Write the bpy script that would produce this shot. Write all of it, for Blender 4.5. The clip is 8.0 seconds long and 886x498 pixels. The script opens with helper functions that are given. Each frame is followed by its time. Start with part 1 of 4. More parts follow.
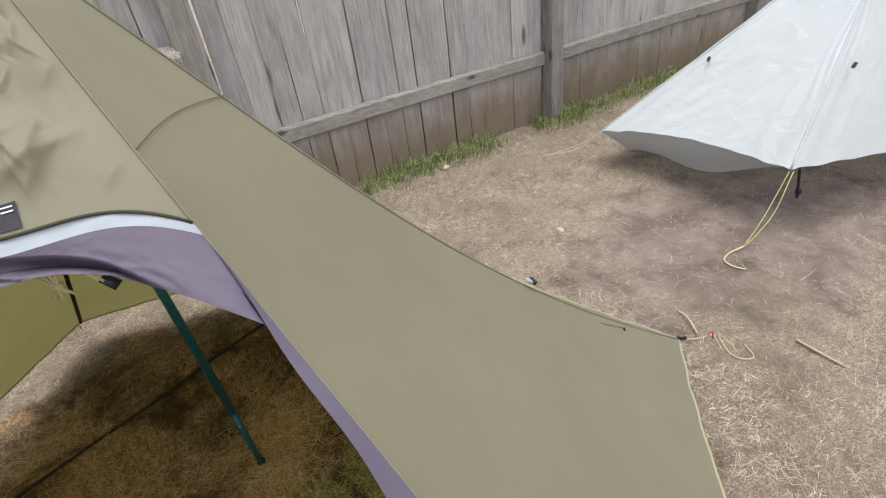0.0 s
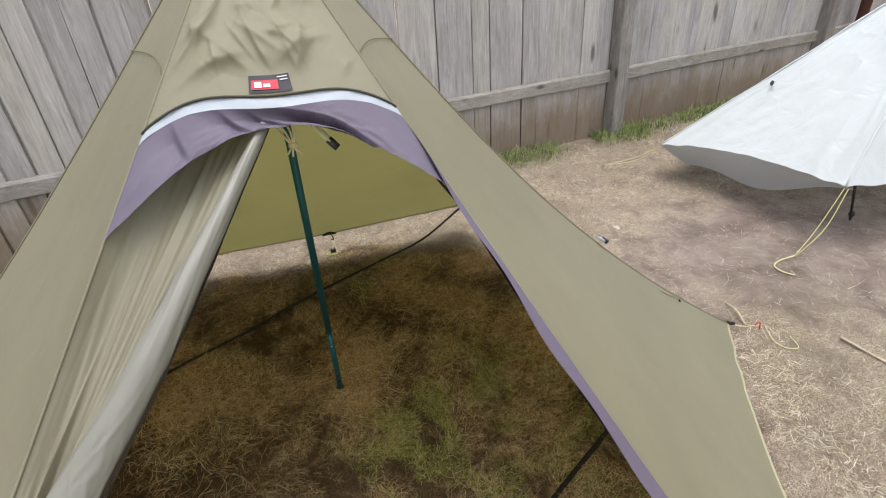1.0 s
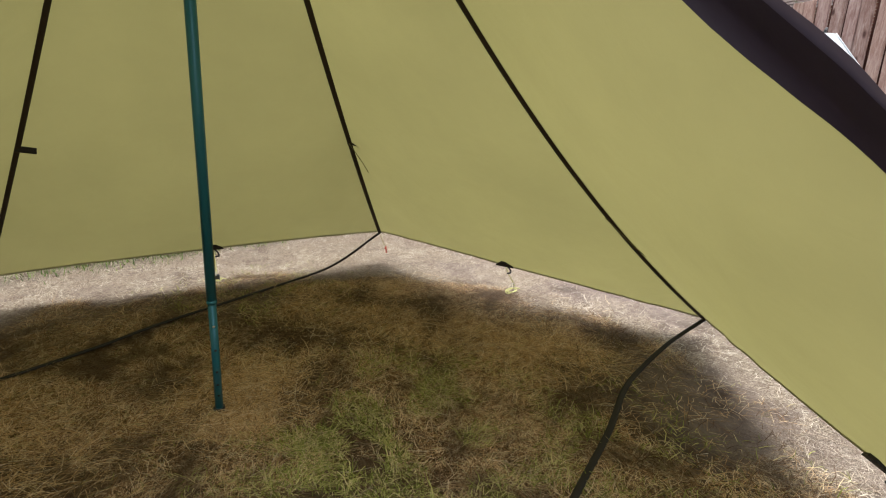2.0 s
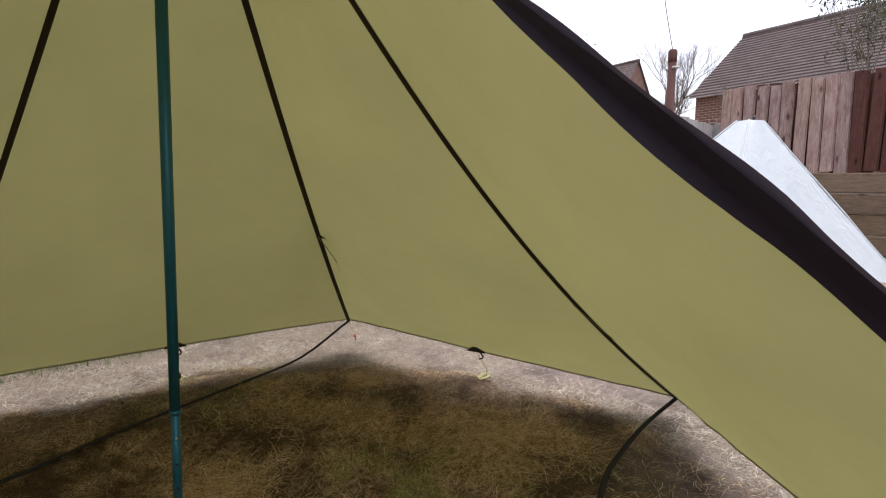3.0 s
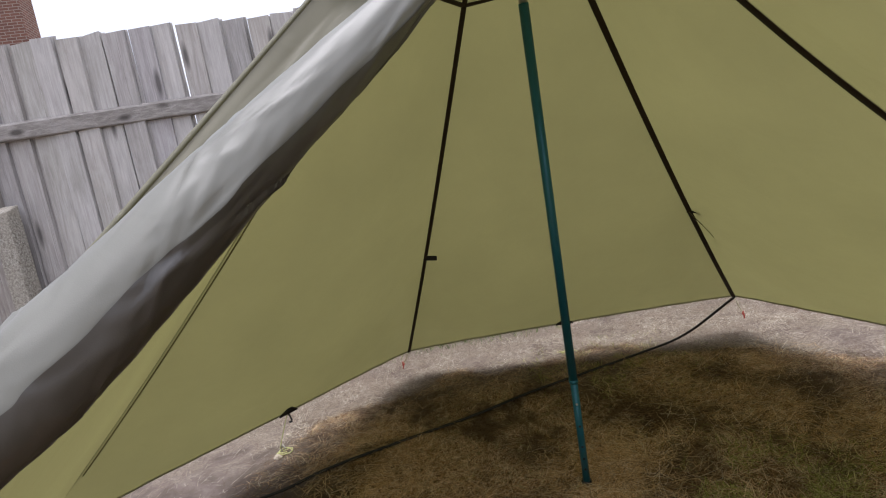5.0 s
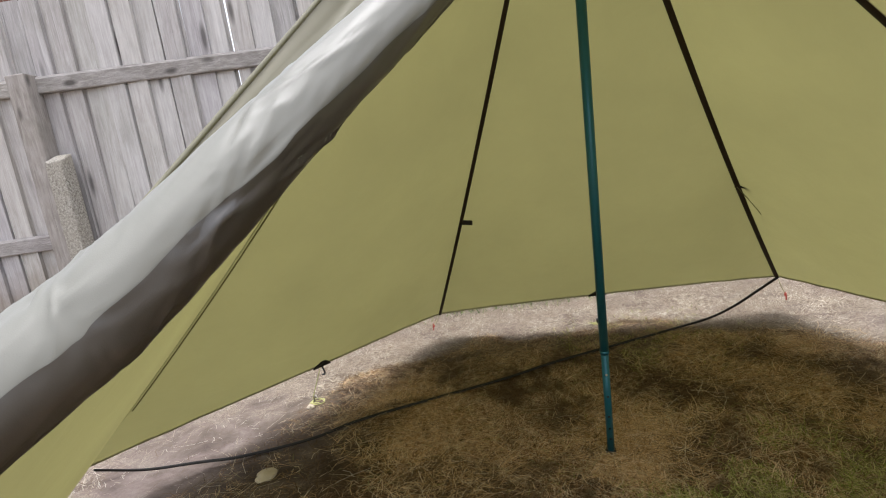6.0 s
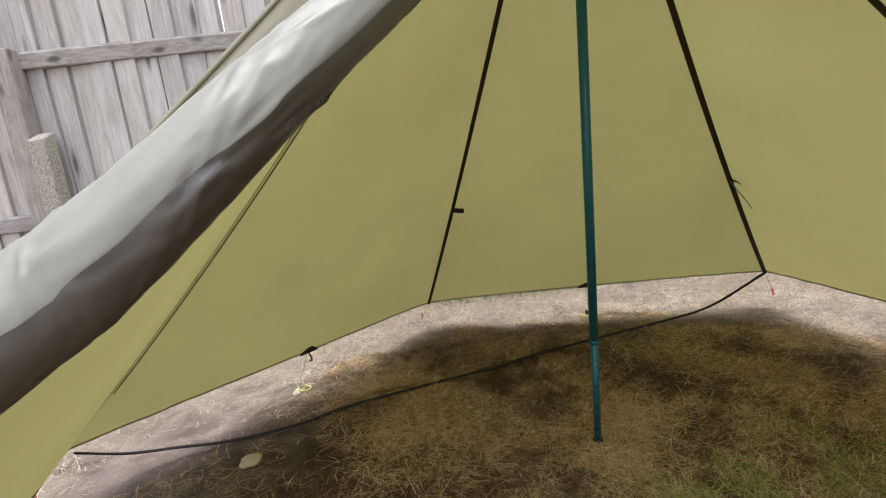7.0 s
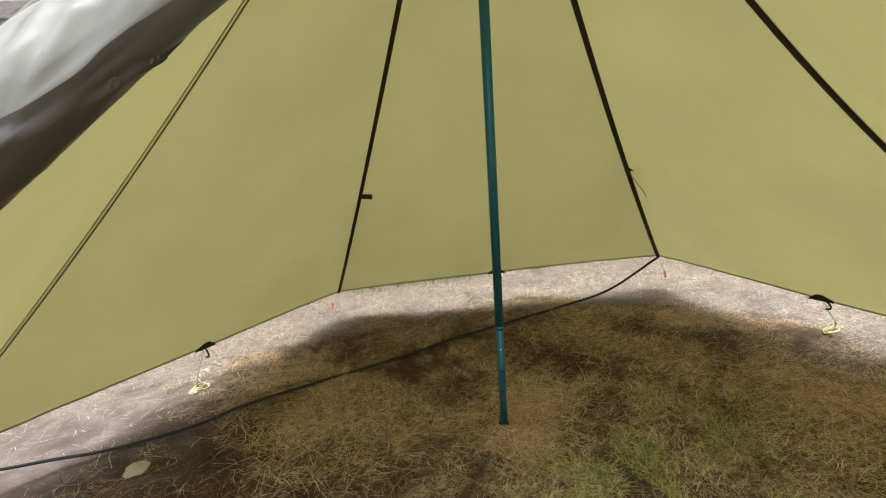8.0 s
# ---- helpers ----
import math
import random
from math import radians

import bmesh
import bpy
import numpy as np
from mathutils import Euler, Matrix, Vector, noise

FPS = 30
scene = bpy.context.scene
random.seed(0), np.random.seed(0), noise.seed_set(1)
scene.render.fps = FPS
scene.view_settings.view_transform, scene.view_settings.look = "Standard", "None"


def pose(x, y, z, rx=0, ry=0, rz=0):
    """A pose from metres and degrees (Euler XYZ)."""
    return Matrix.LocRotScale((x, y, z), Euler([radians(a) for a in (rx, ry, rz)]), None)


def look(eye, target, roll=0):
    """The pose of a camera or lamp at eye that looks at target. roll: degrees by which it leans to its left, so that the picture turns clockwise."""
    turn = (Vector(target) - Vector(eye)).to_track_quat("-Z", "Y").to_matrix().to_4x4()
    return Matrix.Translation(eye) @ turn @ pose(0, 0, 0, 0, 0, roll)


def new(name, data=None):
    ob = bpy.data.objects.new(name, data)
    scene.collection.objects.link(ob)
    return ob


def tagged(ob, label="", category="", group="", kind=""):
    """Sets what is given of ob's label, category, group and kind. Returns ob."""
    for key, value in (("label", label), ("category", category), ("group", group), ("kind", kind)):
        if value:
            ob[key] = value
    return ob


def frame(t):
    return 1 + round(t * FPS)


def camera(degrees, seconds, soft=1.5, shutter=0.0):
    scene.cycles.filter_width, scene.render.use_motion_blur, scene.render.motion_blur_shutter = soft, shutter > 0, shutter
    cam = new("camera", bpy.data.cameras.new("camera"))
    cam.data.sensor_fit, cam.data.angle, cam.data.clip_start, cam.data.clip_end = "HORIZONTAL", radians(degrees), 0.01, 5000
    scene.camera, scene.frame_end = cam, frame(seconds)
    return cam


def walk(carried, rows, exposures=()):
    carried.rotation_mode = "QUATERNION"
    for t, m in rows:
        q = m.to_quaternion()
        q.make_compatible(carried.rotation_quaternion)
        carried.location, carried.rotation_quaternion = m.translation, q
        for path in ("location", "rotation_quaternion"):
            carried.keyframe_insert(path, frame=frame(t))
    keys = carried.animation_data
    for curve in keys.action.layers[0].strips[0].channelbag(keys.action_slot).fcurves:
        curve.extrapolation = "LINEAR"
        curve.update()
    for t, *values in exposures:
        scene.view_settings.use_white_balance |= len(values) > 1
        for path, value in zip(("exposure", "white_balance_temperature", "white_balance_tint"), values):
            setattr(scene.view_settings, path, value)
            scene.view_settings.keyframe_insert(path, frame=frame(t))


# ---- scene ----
# ---- camera ----
cam = camera(81.2, 8.0, soft=1.1)
PATH = [
    (0, (0.304, -1.134, 1.347), (0.809, 0.448, 0.232), -7.9),
    (0.3, (0.262, -1.231, 1.368), (0.791, 0.354, 0.269), -6.2),
    (0.5, (0.232, -1.333, 1.32), (0.724, 0.283, 0.251), -5.6),
    (0.7, (0.169, -1.383, 1.303), (0.625, 0.257, 0.254), -4.7),
    (1, (0.064, -1.346, 1.297), (0.476, 0.321, 0.271), -4.1),
    (1.3, (-0.042, -1.251, 1.168), (0.422, 0.428, 0.185), -4.2),
    (1.5, (-0.075, -1.182, 0.994), (0.507, 0.51, 0.101), -3.2),
    (2, (-0.038, -1.146, 0.69), (0.86, 0.556, 0.143), 1.4),
    (2.2, (-0.034, -1.154, 0.681), (0.918, 0.532, 0.179), 2.6),
    (3.3, (-0.053, -1.143, 0.762), (0.991, 0.553, 0.585), -0.9),
    (3.5, (-0.053, -1.154, 0.773), (0.939, 0.576, 0.622), -2.0),
    (4, (-0.036, -1.16, 0.768), (0.829, 0.64, 0.655), -4.7),
    (4.5, (-0.063, -1.19, 0.766), (0.018, 0.802, 0.603), -9.6),
    (5, (-0.069, -1.204, 0.765), (-0.347, 0.764, 0.543), -10.9),
    (6.5, (-0.083, -1.207, 0.758), (-0.519, 0.713, 0.408), -8.4),
    (7, (-0.086, -1.196, 0.748), (-0.469, 0.732, 0.38), -7.4),
    (7.5, (-0.072, -1.177, 0.747), (-0.317, 0.764, 0.333), -6.5),
    (8, (-0.061, -1.162, 0.737), (-0.137, 0.785, 0.286), -6.0),
]
EXPOSURES = [(0.0, 0.95, 6500, 10), (1.0, 1.1, 6500, 10), (1.5, 1.2, 6500, 10), (2.2, 1.5, 6450, 11), (3.3, 0.7, 6100, 17), (4.0, 0.2, 6000, 17), (4.5, 0.36, 6000, 17), (5.0, 0.92, 6050, 16), (6.3, 1.38, 6250, 12), (7.0, 1.48, 6300, 12), (8.0, 1.72, 6300, 11)]
walk(cam, [(t, look(eye, target, roll)) for t, eye, target, roll in PATH], EXPOSURES)

# ---- light ----
SUN_EL, SUN_AZ = 84.0, 120.0
world = bpy.data.worlds.new("overcast_sky")
scene.world = world
world.use_nodes = True
wn, wl = world.node_tree.nodes, world.node_tree.links
wn.clear()
sky = wn.new("ShaderNodeTexSky")
sky.sky_type = "NISHITA"
sky.sun_disc = False
sky.sun_elevation, sky.sun_rotation = radians(SUN_EL), radians(SUN_AZ)
sky.air_density, sky.dust_density, sky.ozone_density = 1.0, 4.0, 1.0
grey = wn.new("ShaderNodeHueSaturation")
grey.inputs["Saturation"].default_value = 0.26
grey.inputs["Value"].default_value = 1.22
back = wn.new("ShaderNodeBackground")
back.inputs["Strength"].default_value = 0.15
wout = wn.new("ShaderNodeOutputWorld")
wl.new(sky.outputs[0], grey.inputs["Color"])
wl.new(grey.outputs[0], back.inputs["Color"])
wl.new(back.outputs[0], wout.inputs[0])
sun = new("sun", bpy.data.lights.new("sun", "SUN"))
sun.data.energy, sun.data.angle, sun.data.color = 0.45, radians(60), (1.0, 0.99, 0.98)
sun_dir = Vector((math.sin(radians(SUN_AZ)) * math.cos(radians(SUN_EL)), math.cos(radians(SUN_AZ)) * math.cos(radians(SUN_EL)), math.sin(radians(SUN_EL))))
sun.matrix_world = look(sun_dir * 30, (0, 0, 0))


# ---- materials ----
class Mat:
    """A small builder of node materials."""

    def __init__(self, name, rough=0.8, metal=0.0, spec=0.5):
        self.m = bpy.data.materials.new(name)
        self.m.use_nodes = True
        self.n, self.l = self.m.node_tree.nodes, self.m.node_tree.links
        self.b = self.n["Principled BSDF"]
        self.b.inputs["Roughness"].default_value = rough
        self.b.inputs["Metallic"].default_value = metal
        self.b.inputs["Specular IOR Level"].default_value = spec
        self.co = self.n.new("ShaderNodeTexCoord").outputs["Object"]

    def mapped(self, scale, source=None):
        mp = self.n.new("ShaderNodeMapping")
        mp.inputs["Scale"].default_value = scale
        self.l.new(source or self.co, mp.inputs["Vector"])
        return mp.outputs[0]

    def noise(self, scale, detail=4.0, rough=0.55, vec=None, dist=0.0):
        nd = self.n.new("ShaderNodeTexNoise")
        nd.inputs["Scale"].default_value, nd.inputs["Detail"].default_value = scale, detail
        nd.inputs["Roughness"].default_value, nd.inputs["Distortion"].default_value = rough, dist
        self.l.new(vec or self.co, nd.inputs["Vector"])
        return nd.outputs["Fac"]

    def ramp(self, fac, stops):
        r = self.n.new("ShaderNodeValToRGB")
        while len(r.color_ramp.elements) < len(stops):
            r.color_ramp.elements.new(0.5)
        for e, (p, c) in zip(r.color_ramp.elements, stops):
            e.position = p
            e.color = (*c, 1) if len(c) == 3 else c
        self.l.new(fac, r.inputs[0])
        return r.outputs[0]

    def grade(self, fac, lo, hi):
        r = self.n.new("ShaderNodeMapRange")
        r.inputs["From Min"].default_value, r.inputs["From Max"].default_value = lo, hi
        self.l.new(fac, r.inputs["Value"])
        return r.outputs[0]

    def mix(self, fac, a, b, mode="MIX"):
        x = self.n.new("ShaderNodeMix")
        x.data_type, x.blend_type = "RGBA", mode
        for sock, v in ((x.inputs[0], fac), (x.inputs[6], a), (x.inputs[7], b)):
            if isinstance(v, (int, float)):
                sock.default_value = v
            elif isinstance(v, tuple):
                sock.default_value = (*v, 1)
            else:
                self.l.new(v, sock)
        return x.outputs[2]

    def math(self, op, a, b=0.5):
        x = self.n.new("ShaderNodeMath")
        x.operation = op
        for sock, v in zip(x.inputs, (a, b)):
            if isinstance(v, (int, float)):
                sock.default_value = v
            else:
                self.l.new(v, sock)
        return x.outputs[0]

    def color(self, c):
        if isinstance(c, tuple):
            self.b.inputs["Base Color"].default_value = (*c, 1)
        else:
            self.l.new(c, self.b.inputs["Base Color"])
        return self

    def bump(self, h, strength=0.3, dist=0.01):
        bp = self.n.new("ShaderNodeBump")
        bp.inputs["Strength"].default_value, bp.inputs["Distance"].default_value = strength, dist
        self.l.new(h, bp.inputs["Height"])
        self.l.new(bp.outputs[0], self.b.inputs["Normal"])
        self.normal = bp.outputs[0]
        return self

    def translucent(self, amount, c):
        tr = self.n.new("ShaderNodeBsdfTranslucent")
        if isinstance(c, tuple):
            tr.inputs["Color"].default_value = (*c, 1)
        else:
            self.l.new(c, tr.inputs["Color"])
        ad = self.n.new("ShaderNodeMixShader")
        ad.inputs[0].default_value = amount
        out = self.n["Material Output"]
        self.l.new(self.b.outputs[0], ad.inputs[1])
        self.l.new(tr.outputs[0], ad.inputs[2])
        self.l.new(ad.outputs[0], out.inputs[0])
        return self

    def island(self):
        return self.n.new("ShaderNodeNewGeometry").outputs["Random Per Island"]

    def any(self):
        return self.n.new("ShaderNodeObjectInfo").outputs["Random"]


def cloth(name, base, through_c, amount, rough=0.6, stain=0.08, spec=0.35, wrinkle=0.25):
    k = Mat(name, rough, 0, spec)
    blot = k.noise(3.0, 5, 0.6)
    fine = k.noise(42, 3, 0.6)
    c = k.mix(k.grade(blot, 0.3, 0.7), tuple(v * (1 - stain) for v in base), tuple(v * (1 + stain) for v in base))
    c = k.mix(k.math("MULTIPLY", fine, 0.25), c, tuple(v * 0.8 for v in base))
    k.color(c)
    weave = k.noise(1400, 1, 0.5)
    creases = k.noise(9, 4, 0.5, dist=1.2)
    k.bump(k.math("ADD", k.math("MULTIPLY", weave, 0.05), creases), wrinkle, 0.012)
    if amount:
        t = k.mix(k.grade(blot, 0.3, 0.7), tuple(v * (1 - stain) for v in through_c), tuple(v * (1 + stain) for v in through_c))
        k.translucent(amount, t)
    return k.m


M_OLIVE = cloth("olive_nylon", (0.20, 0.189, 0.132), (0.48, 0.445, 0.16), 0.235)
M_FLAP = cloth("olive_nylon_flap", (0.18, 0.168, 0.118), (0.45, 0.38, 0.2), 0.08, 0.6, spec=0.4)
M_ROLL = cloth("rolled_door_nylon", (0.16, 0.156, 0.128), (0.4, 0.36, 0.2), 0.03, 0.42, spec=0.7, wrinkle=0.12)
# dark colour that paints the shade on the rolled door's underside
M_ROLLSHADE = cloth("roll_underside_shade", (0.042, 0.036, 0.028), (0, 0, 0), 0.0, 0.36, spec=0.8, wrinkle=0.12)
M_HOOD = cloth("olive_nylon_creased", (0.205, 0.193, 0.135), (0.47, 0.43, 0.165), 0.20, wrinkle=0.4)
M_SEAMOLIVE = cloth("olive_seam", (0.13, 0.118, 0.05), (0, 0, 0), 0.0, 0.8)
M_PURPLE = cloth("purple_grey_nylon", (0.105, 0.088, 0.125), (0.1, 0.08, 0.1), 0.05, 0.55)
M_DARKTRIM = cloth("dark_door_edge", (0.022, 0.015, 0.030), (0.02, 0.02, 0.02), 0.0, 0.6)
M_SILVER = cloth("reflective_tape", (0.30, 0.335, 0.375), (0.3, 0.3, 0.3), 0.0, 0.4, wrinkle=0.1)
M_WHITE = cloth("white_film_fabric", (0.63, 0.67, 0.685), (0.68, 0.73, 0.76), 0.32, 0.4, 0.05, 0.5, 0.7)
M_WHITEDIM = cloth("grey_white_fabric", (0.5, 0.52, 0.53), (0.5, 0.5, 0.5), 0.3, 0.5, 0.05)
M_BLACK = cloth("black_webbing", (0.014, 0.012, 0.011), (0, 0, 0), 0.0, 0.75, wrinkle=0.1)
M_TAPE = cloth("brown_black_seam_tape", (0.028, 0.018, 0.010), (0, 0, 0), 0.0, 0.75, wrinkle=0.1)
M_THREAD = cloth("dark_stitching", (0.05, 0.045, 0.03), (0, 0, 0), 0.0, 0.8)
M_HEM = cloth("olive_hem_tape", (0.32, 0.30, 0.19), (0.3, 0.28, 0.1), 0.15)


def metal_paint(name, c, rough, metal, wear):
    k = Mat(name, rough, metal, 0.5)
    sc = k.noise(60, 5, 0.7)
    k.color(k.mix(k.ramp(sc, ((0.6, (0, 0, 0)), (0.75, (1, 1, 1)))), c, wear))
    k.bump(sc, 0.06, 0.002)
    return k.m


M_TEAL = metal_paint("teal_anodised_aluminium", (0.010, 0.105, 0.135), 0.4, 0.25, (0.03, 0.12, 0.14))
M_ALLOY = metal_paint("bare_alloy", (0.42, 0.40, 0.33), 0.35, 0.7, (0.3, 0.29, 0.25))
M_RUST = metal_paint("rusted_steel", (0.075, 0.026, 0.019), 0.8, 0.1, (0.05, 0.02, 0.015))
M_BLACKPLASTIC = metal_paint("black_plastic", (0.015, 0.015, 0.017), 0.45, 0, (0.03, 0.03, 0.03))


def cord_mat(name, c):
    k = Mat(name, 0.7)
    k.color(k.mix(k.noise(180, 2), tuple(v * 0.7 for v in c), c))
    return k.m


M_CORD = cord_mat("yellow_green_cord", (0.60, 0.59, 0.24))
M_CORDPALE = cord_mat("pale_yellow_cord", (0.62, 0.57, 0.32))
M_PEGRED = cord_mat("red_peg_paint", (0.5, 0.06, 0.04))


def wood(name, dark, mid, light, green=0.0, along="z", stain=0.0, rough=0.85):
    """Weathered sawn timber; the grain runs along one axis of the piece."""
    k = Mat(name, rough, 0, 0.25)
    off = k.n.new("ShaderNodeVectorMath")
    off.operation = "ADD"
    k.l.new(k.co, off.inputs[0])
    comb = k.n.new("ShaderNodeCombineXYZ")
    rnd = k.any()
    k.l.new(k.math("MULTIPLY", rnd, 37.0), comb.inputs[0])
    k.l.new(k.math("MULTIPLY", rnd, 91.0), comb.inputs[2])
    k.l.new(comb.outputs[0], off.inputs[1])
    v = off.outputs[0]

    def sc(across, length):
        return k.mapped((across, across, length) if along == "z" else (length, across, across), v)

    grain = k.noise(1.0, 6, 0.7, sc(150, 9.0), 0.35)
    streak = k.noise(1.0, 6, 0.7, sc(42, 6.5), 0.8)
    broad = k.noise(1.0, 5, 0.65, sc(9, 5.0), 0.8)
    c = k.ramp(streak, ((0.30, dark), (0.5, mid), (0.68, light)))
    c = k.mix(k.math("MULTIPLY", k.ramp(grain, ((0.38, (1, 1, 1)), (0.56, (0, 0, 0)))), 0.55), c, tuple(x * 0.8 for x in dark))
    c = k.mix(k.math("MULTIPLY", k.ramp(broad, ((0.45, (0, 0, 0)), (0.72, (1, 1, 1)))), 0.5), c, light)
    tone = k.ramp(rnd, ((0.0, tuple(x * 0.62 for x in mid)), (0.3, (mid[0] * 0.78, mid[1] * 0.76, mid[2] * 0.82)), (0.55, (mid[0] * 0.98, mid[1] * 0.94, mid[2] * 0.84)), (0.8, tuple(x * 1.12 for x in mid)), (1.0, (mid[0] * 0.8, mid[1] * 0.8, mid[2] * 0.72))))
    c = k.mix(0.45, c, tone)
    if green:
        c = k.mix(k.math("MULTIPLY", k.ramp(k.noise(3.3, 5, 0.7, v), ((0.50, (0, 0, 0)), (0.72, (1, 1, 1)))), green), c, (0.10, 0.105, 0.055))
    knots = k.n.new("ShaderNodeTexVoronoi")
    k.l.new(sc(8.5, 3.4), knots.inputs["Vector"])
    knots.inputs["Scale"].default_value = 1.0
    c = k.mix(k.ramp(knots.outputs["Distance"], ((0.07, (0.85, 0.85, 0.85)), (0.17, (0, 0, 0)))), c, tuple(x * 0.35 for x in dark))
    cracks = k.noise(1.0, 4, 0.7, sc(120, 1.6), 0.6)
    c = k.mix(k.ramp(cracks, ((0.28, (0.9, 0.9, 0.9)), (0.36, (0, 0, 0)))), c, tuple(x * 0.3 for x in dark))
    if stain:
        sep = k.n.new("ShaderNodeSeparateXYZ")
        k.l.new(k.co, sep.inputs[0])
        z = k.math("ADD", sep.outputs[2], k.math("MULTIPLY", k.math("SUBTRACT", k.noise(5, 4, 0.7, v), 0.5), 0.28))
        c = k.mix(k.math("MULTIPLY", k.ramp(z, ((0.12, (1, 1, 1)), (0.30, (0, 0, 0)))), stain), c, (0.16, 0.115, 0.07))
    k.color(c)
    k.bump(k.math("ADD", k.math("MULTIPLY", grain, 0.6), k.math("ADD", streak, cracks)), 0.6, 0.005)
    return k.m


M_FENCE = wood("weathered_grey_softwood", (0.22, 0.204, 0.195), (0.40, 0.382, 0.37), (0.56, 0.545, 0.53), 0.3, "z", 0.8)
M_RAIL = wood("weathered_rail", (0.14, 0.122, 0.108), (0.29, 0.27, 0.25), (0.45, 0.425, 0.40), 0.15, "x")
M_POST = wood("weathered_post", (0.13, 0.112, 0.10), (0.27, 0.248, 0.23), (0.42, 0.395, 0.37), 0.2)
M_REDWOOD = wood("faded_red_fence", (0.13, 0.05, 0.04), (0.33, 0.225, 0.195), (0.52, 0.44, 0.40))
M_REDDARK = wood("dark_red_fence", (0.03, 0.012, 0.01), (0.09, 0.036, 0.028), (0.15, 0.07, 0.055))
M_SLEEPER = wood("brown_sleepers", (0.08, 0.055, 0.035), (0.17, 0.12, 0.08), (0.27, 0.20, 0.14), 0.2, "x")
M_TWIGWOOD = wood("pale_twig", (0.3, 0.24, 0.16), (0.45, 0.38, 0.27), (0.55, 0.48, 0.36))

k = Mat("rough_concrete", 0.95, 0, 0.2)
agg = k.noise(90, 5, 0.7)
k.color(k.mix(k.math("MULTIPLY", k.grade(k.noise(8, 4), 0.3, 0.7), 0.6), k.ramp(agg, ((0.36, (0.10, 0.088, 0.07)), (0.5, (0.26, 0.24, 0.205)), (0.62, (0.40, 0.38, 0.34)))), (0.29, 0.265, 0.22)))
k.bump(agg, 0.8, 0.006)
M_CONCRETE = k.m

# ground: dry earth, dead turf, worn patches
k = Mat("dry_garden_ground", 0.95, 0, 0.15)
big = k.noise(0.9, 5, 0.6)
mid = k.noise(5.5, 6, 0.68, dist=0.4)
thatch = k.noise(1.0, 5, 0.75, k.mapped((75, 130, 60)), 2.2)
grit = k.noise(260, 3, 0.7)
soil = k.ramp(mid, ((0.28, (0.14, 0.105, 0.09)), (0.5, (0.28, 0.222, 0.197)), (0.72, (0.42, 0.35, 0.315))))
dead = k.ramp(thatch, ((0.34, (0.11, 0.078, 0.057)), (0.5, (0.375, 0.302, 0.225)), (0.64, (0.72, 0.635, 0.51))))


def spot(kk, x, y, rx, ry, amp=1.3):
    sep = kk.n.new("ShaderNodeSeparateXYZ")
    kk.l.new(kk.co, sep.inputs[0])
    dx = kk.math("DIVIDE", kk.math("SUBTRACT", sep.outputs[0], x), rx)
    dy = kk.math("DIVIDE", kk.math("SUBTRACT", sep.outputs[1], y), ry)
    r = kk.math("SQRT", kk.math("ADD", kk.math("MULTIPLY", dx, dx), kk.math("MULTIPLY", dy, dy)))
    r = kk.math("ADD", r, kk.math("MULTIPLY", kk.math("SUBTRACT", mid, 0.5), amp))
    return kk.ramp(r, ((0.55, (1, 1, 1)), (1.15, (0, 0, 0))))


bare = k.math("MAXIMUM", spot(k, 2.1, 0.2, 1.0, 0.65), k.math("MAXIMUM", spot(k, -1.08, -0.02, 0.50, 0.5), spot(k, 1.02, -0.45, 0.25, 0.25)))
cover = k.math("MULTIPLY", k.ramp(mid, ((0.34, (0.25, 0.25, 0.25)), (0.58, (1, 1, 1)))), k.math("SUBTRACT", 1.0, k.math("MULTIPLY", bare, 0.88)))
# tent floor: brown thatch and soil, darkened further to paint in the tent's shade
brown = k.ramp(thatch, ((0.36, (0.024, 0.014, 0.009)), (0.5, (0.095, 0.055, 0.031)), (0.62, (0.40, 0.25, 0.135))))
shaded_soil = k.ramp(mid, ((0.3, (0.035, 0.024, 0.018)), (0.7, (0.11, 0.078, 0.056))))
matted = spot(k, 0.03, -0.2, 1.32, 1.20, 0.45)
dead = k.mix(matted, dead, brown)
soil = k.mix(matted, soil, shaded_soil)
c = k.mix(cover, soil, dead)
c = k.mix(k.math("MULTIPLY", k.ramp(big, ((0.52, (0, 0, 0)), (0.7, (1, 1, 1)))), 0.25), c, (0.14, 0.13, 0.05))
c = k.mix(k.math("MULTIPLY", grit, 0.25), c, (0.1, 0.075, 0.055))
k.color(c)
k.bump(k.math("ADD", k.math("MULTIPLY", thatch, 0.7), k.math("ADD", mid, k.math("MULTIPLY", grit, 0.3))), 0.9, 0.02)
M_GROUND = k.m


def blade_mat(name, stops, clump=0.0, patch=(0.1, 0.07, 0.04)):
    kk = Mat(name, 0.75, 0, 0.25)
    cc = kk.ramp(kk.island(), stops)
    if clump:
        cl = kk.ramp(kk.noise(4.2, 5, 0.65, dist=0.5), ((0.43, (1, 1, 1)), (0.55, (0, 0, 0))))
        cc = kk.mix(kk.math("MULTIPLY", cl, clump), cc, patch)
    kk.color(cc)
    kk.translucent(0.25, cc)
    return kk.m


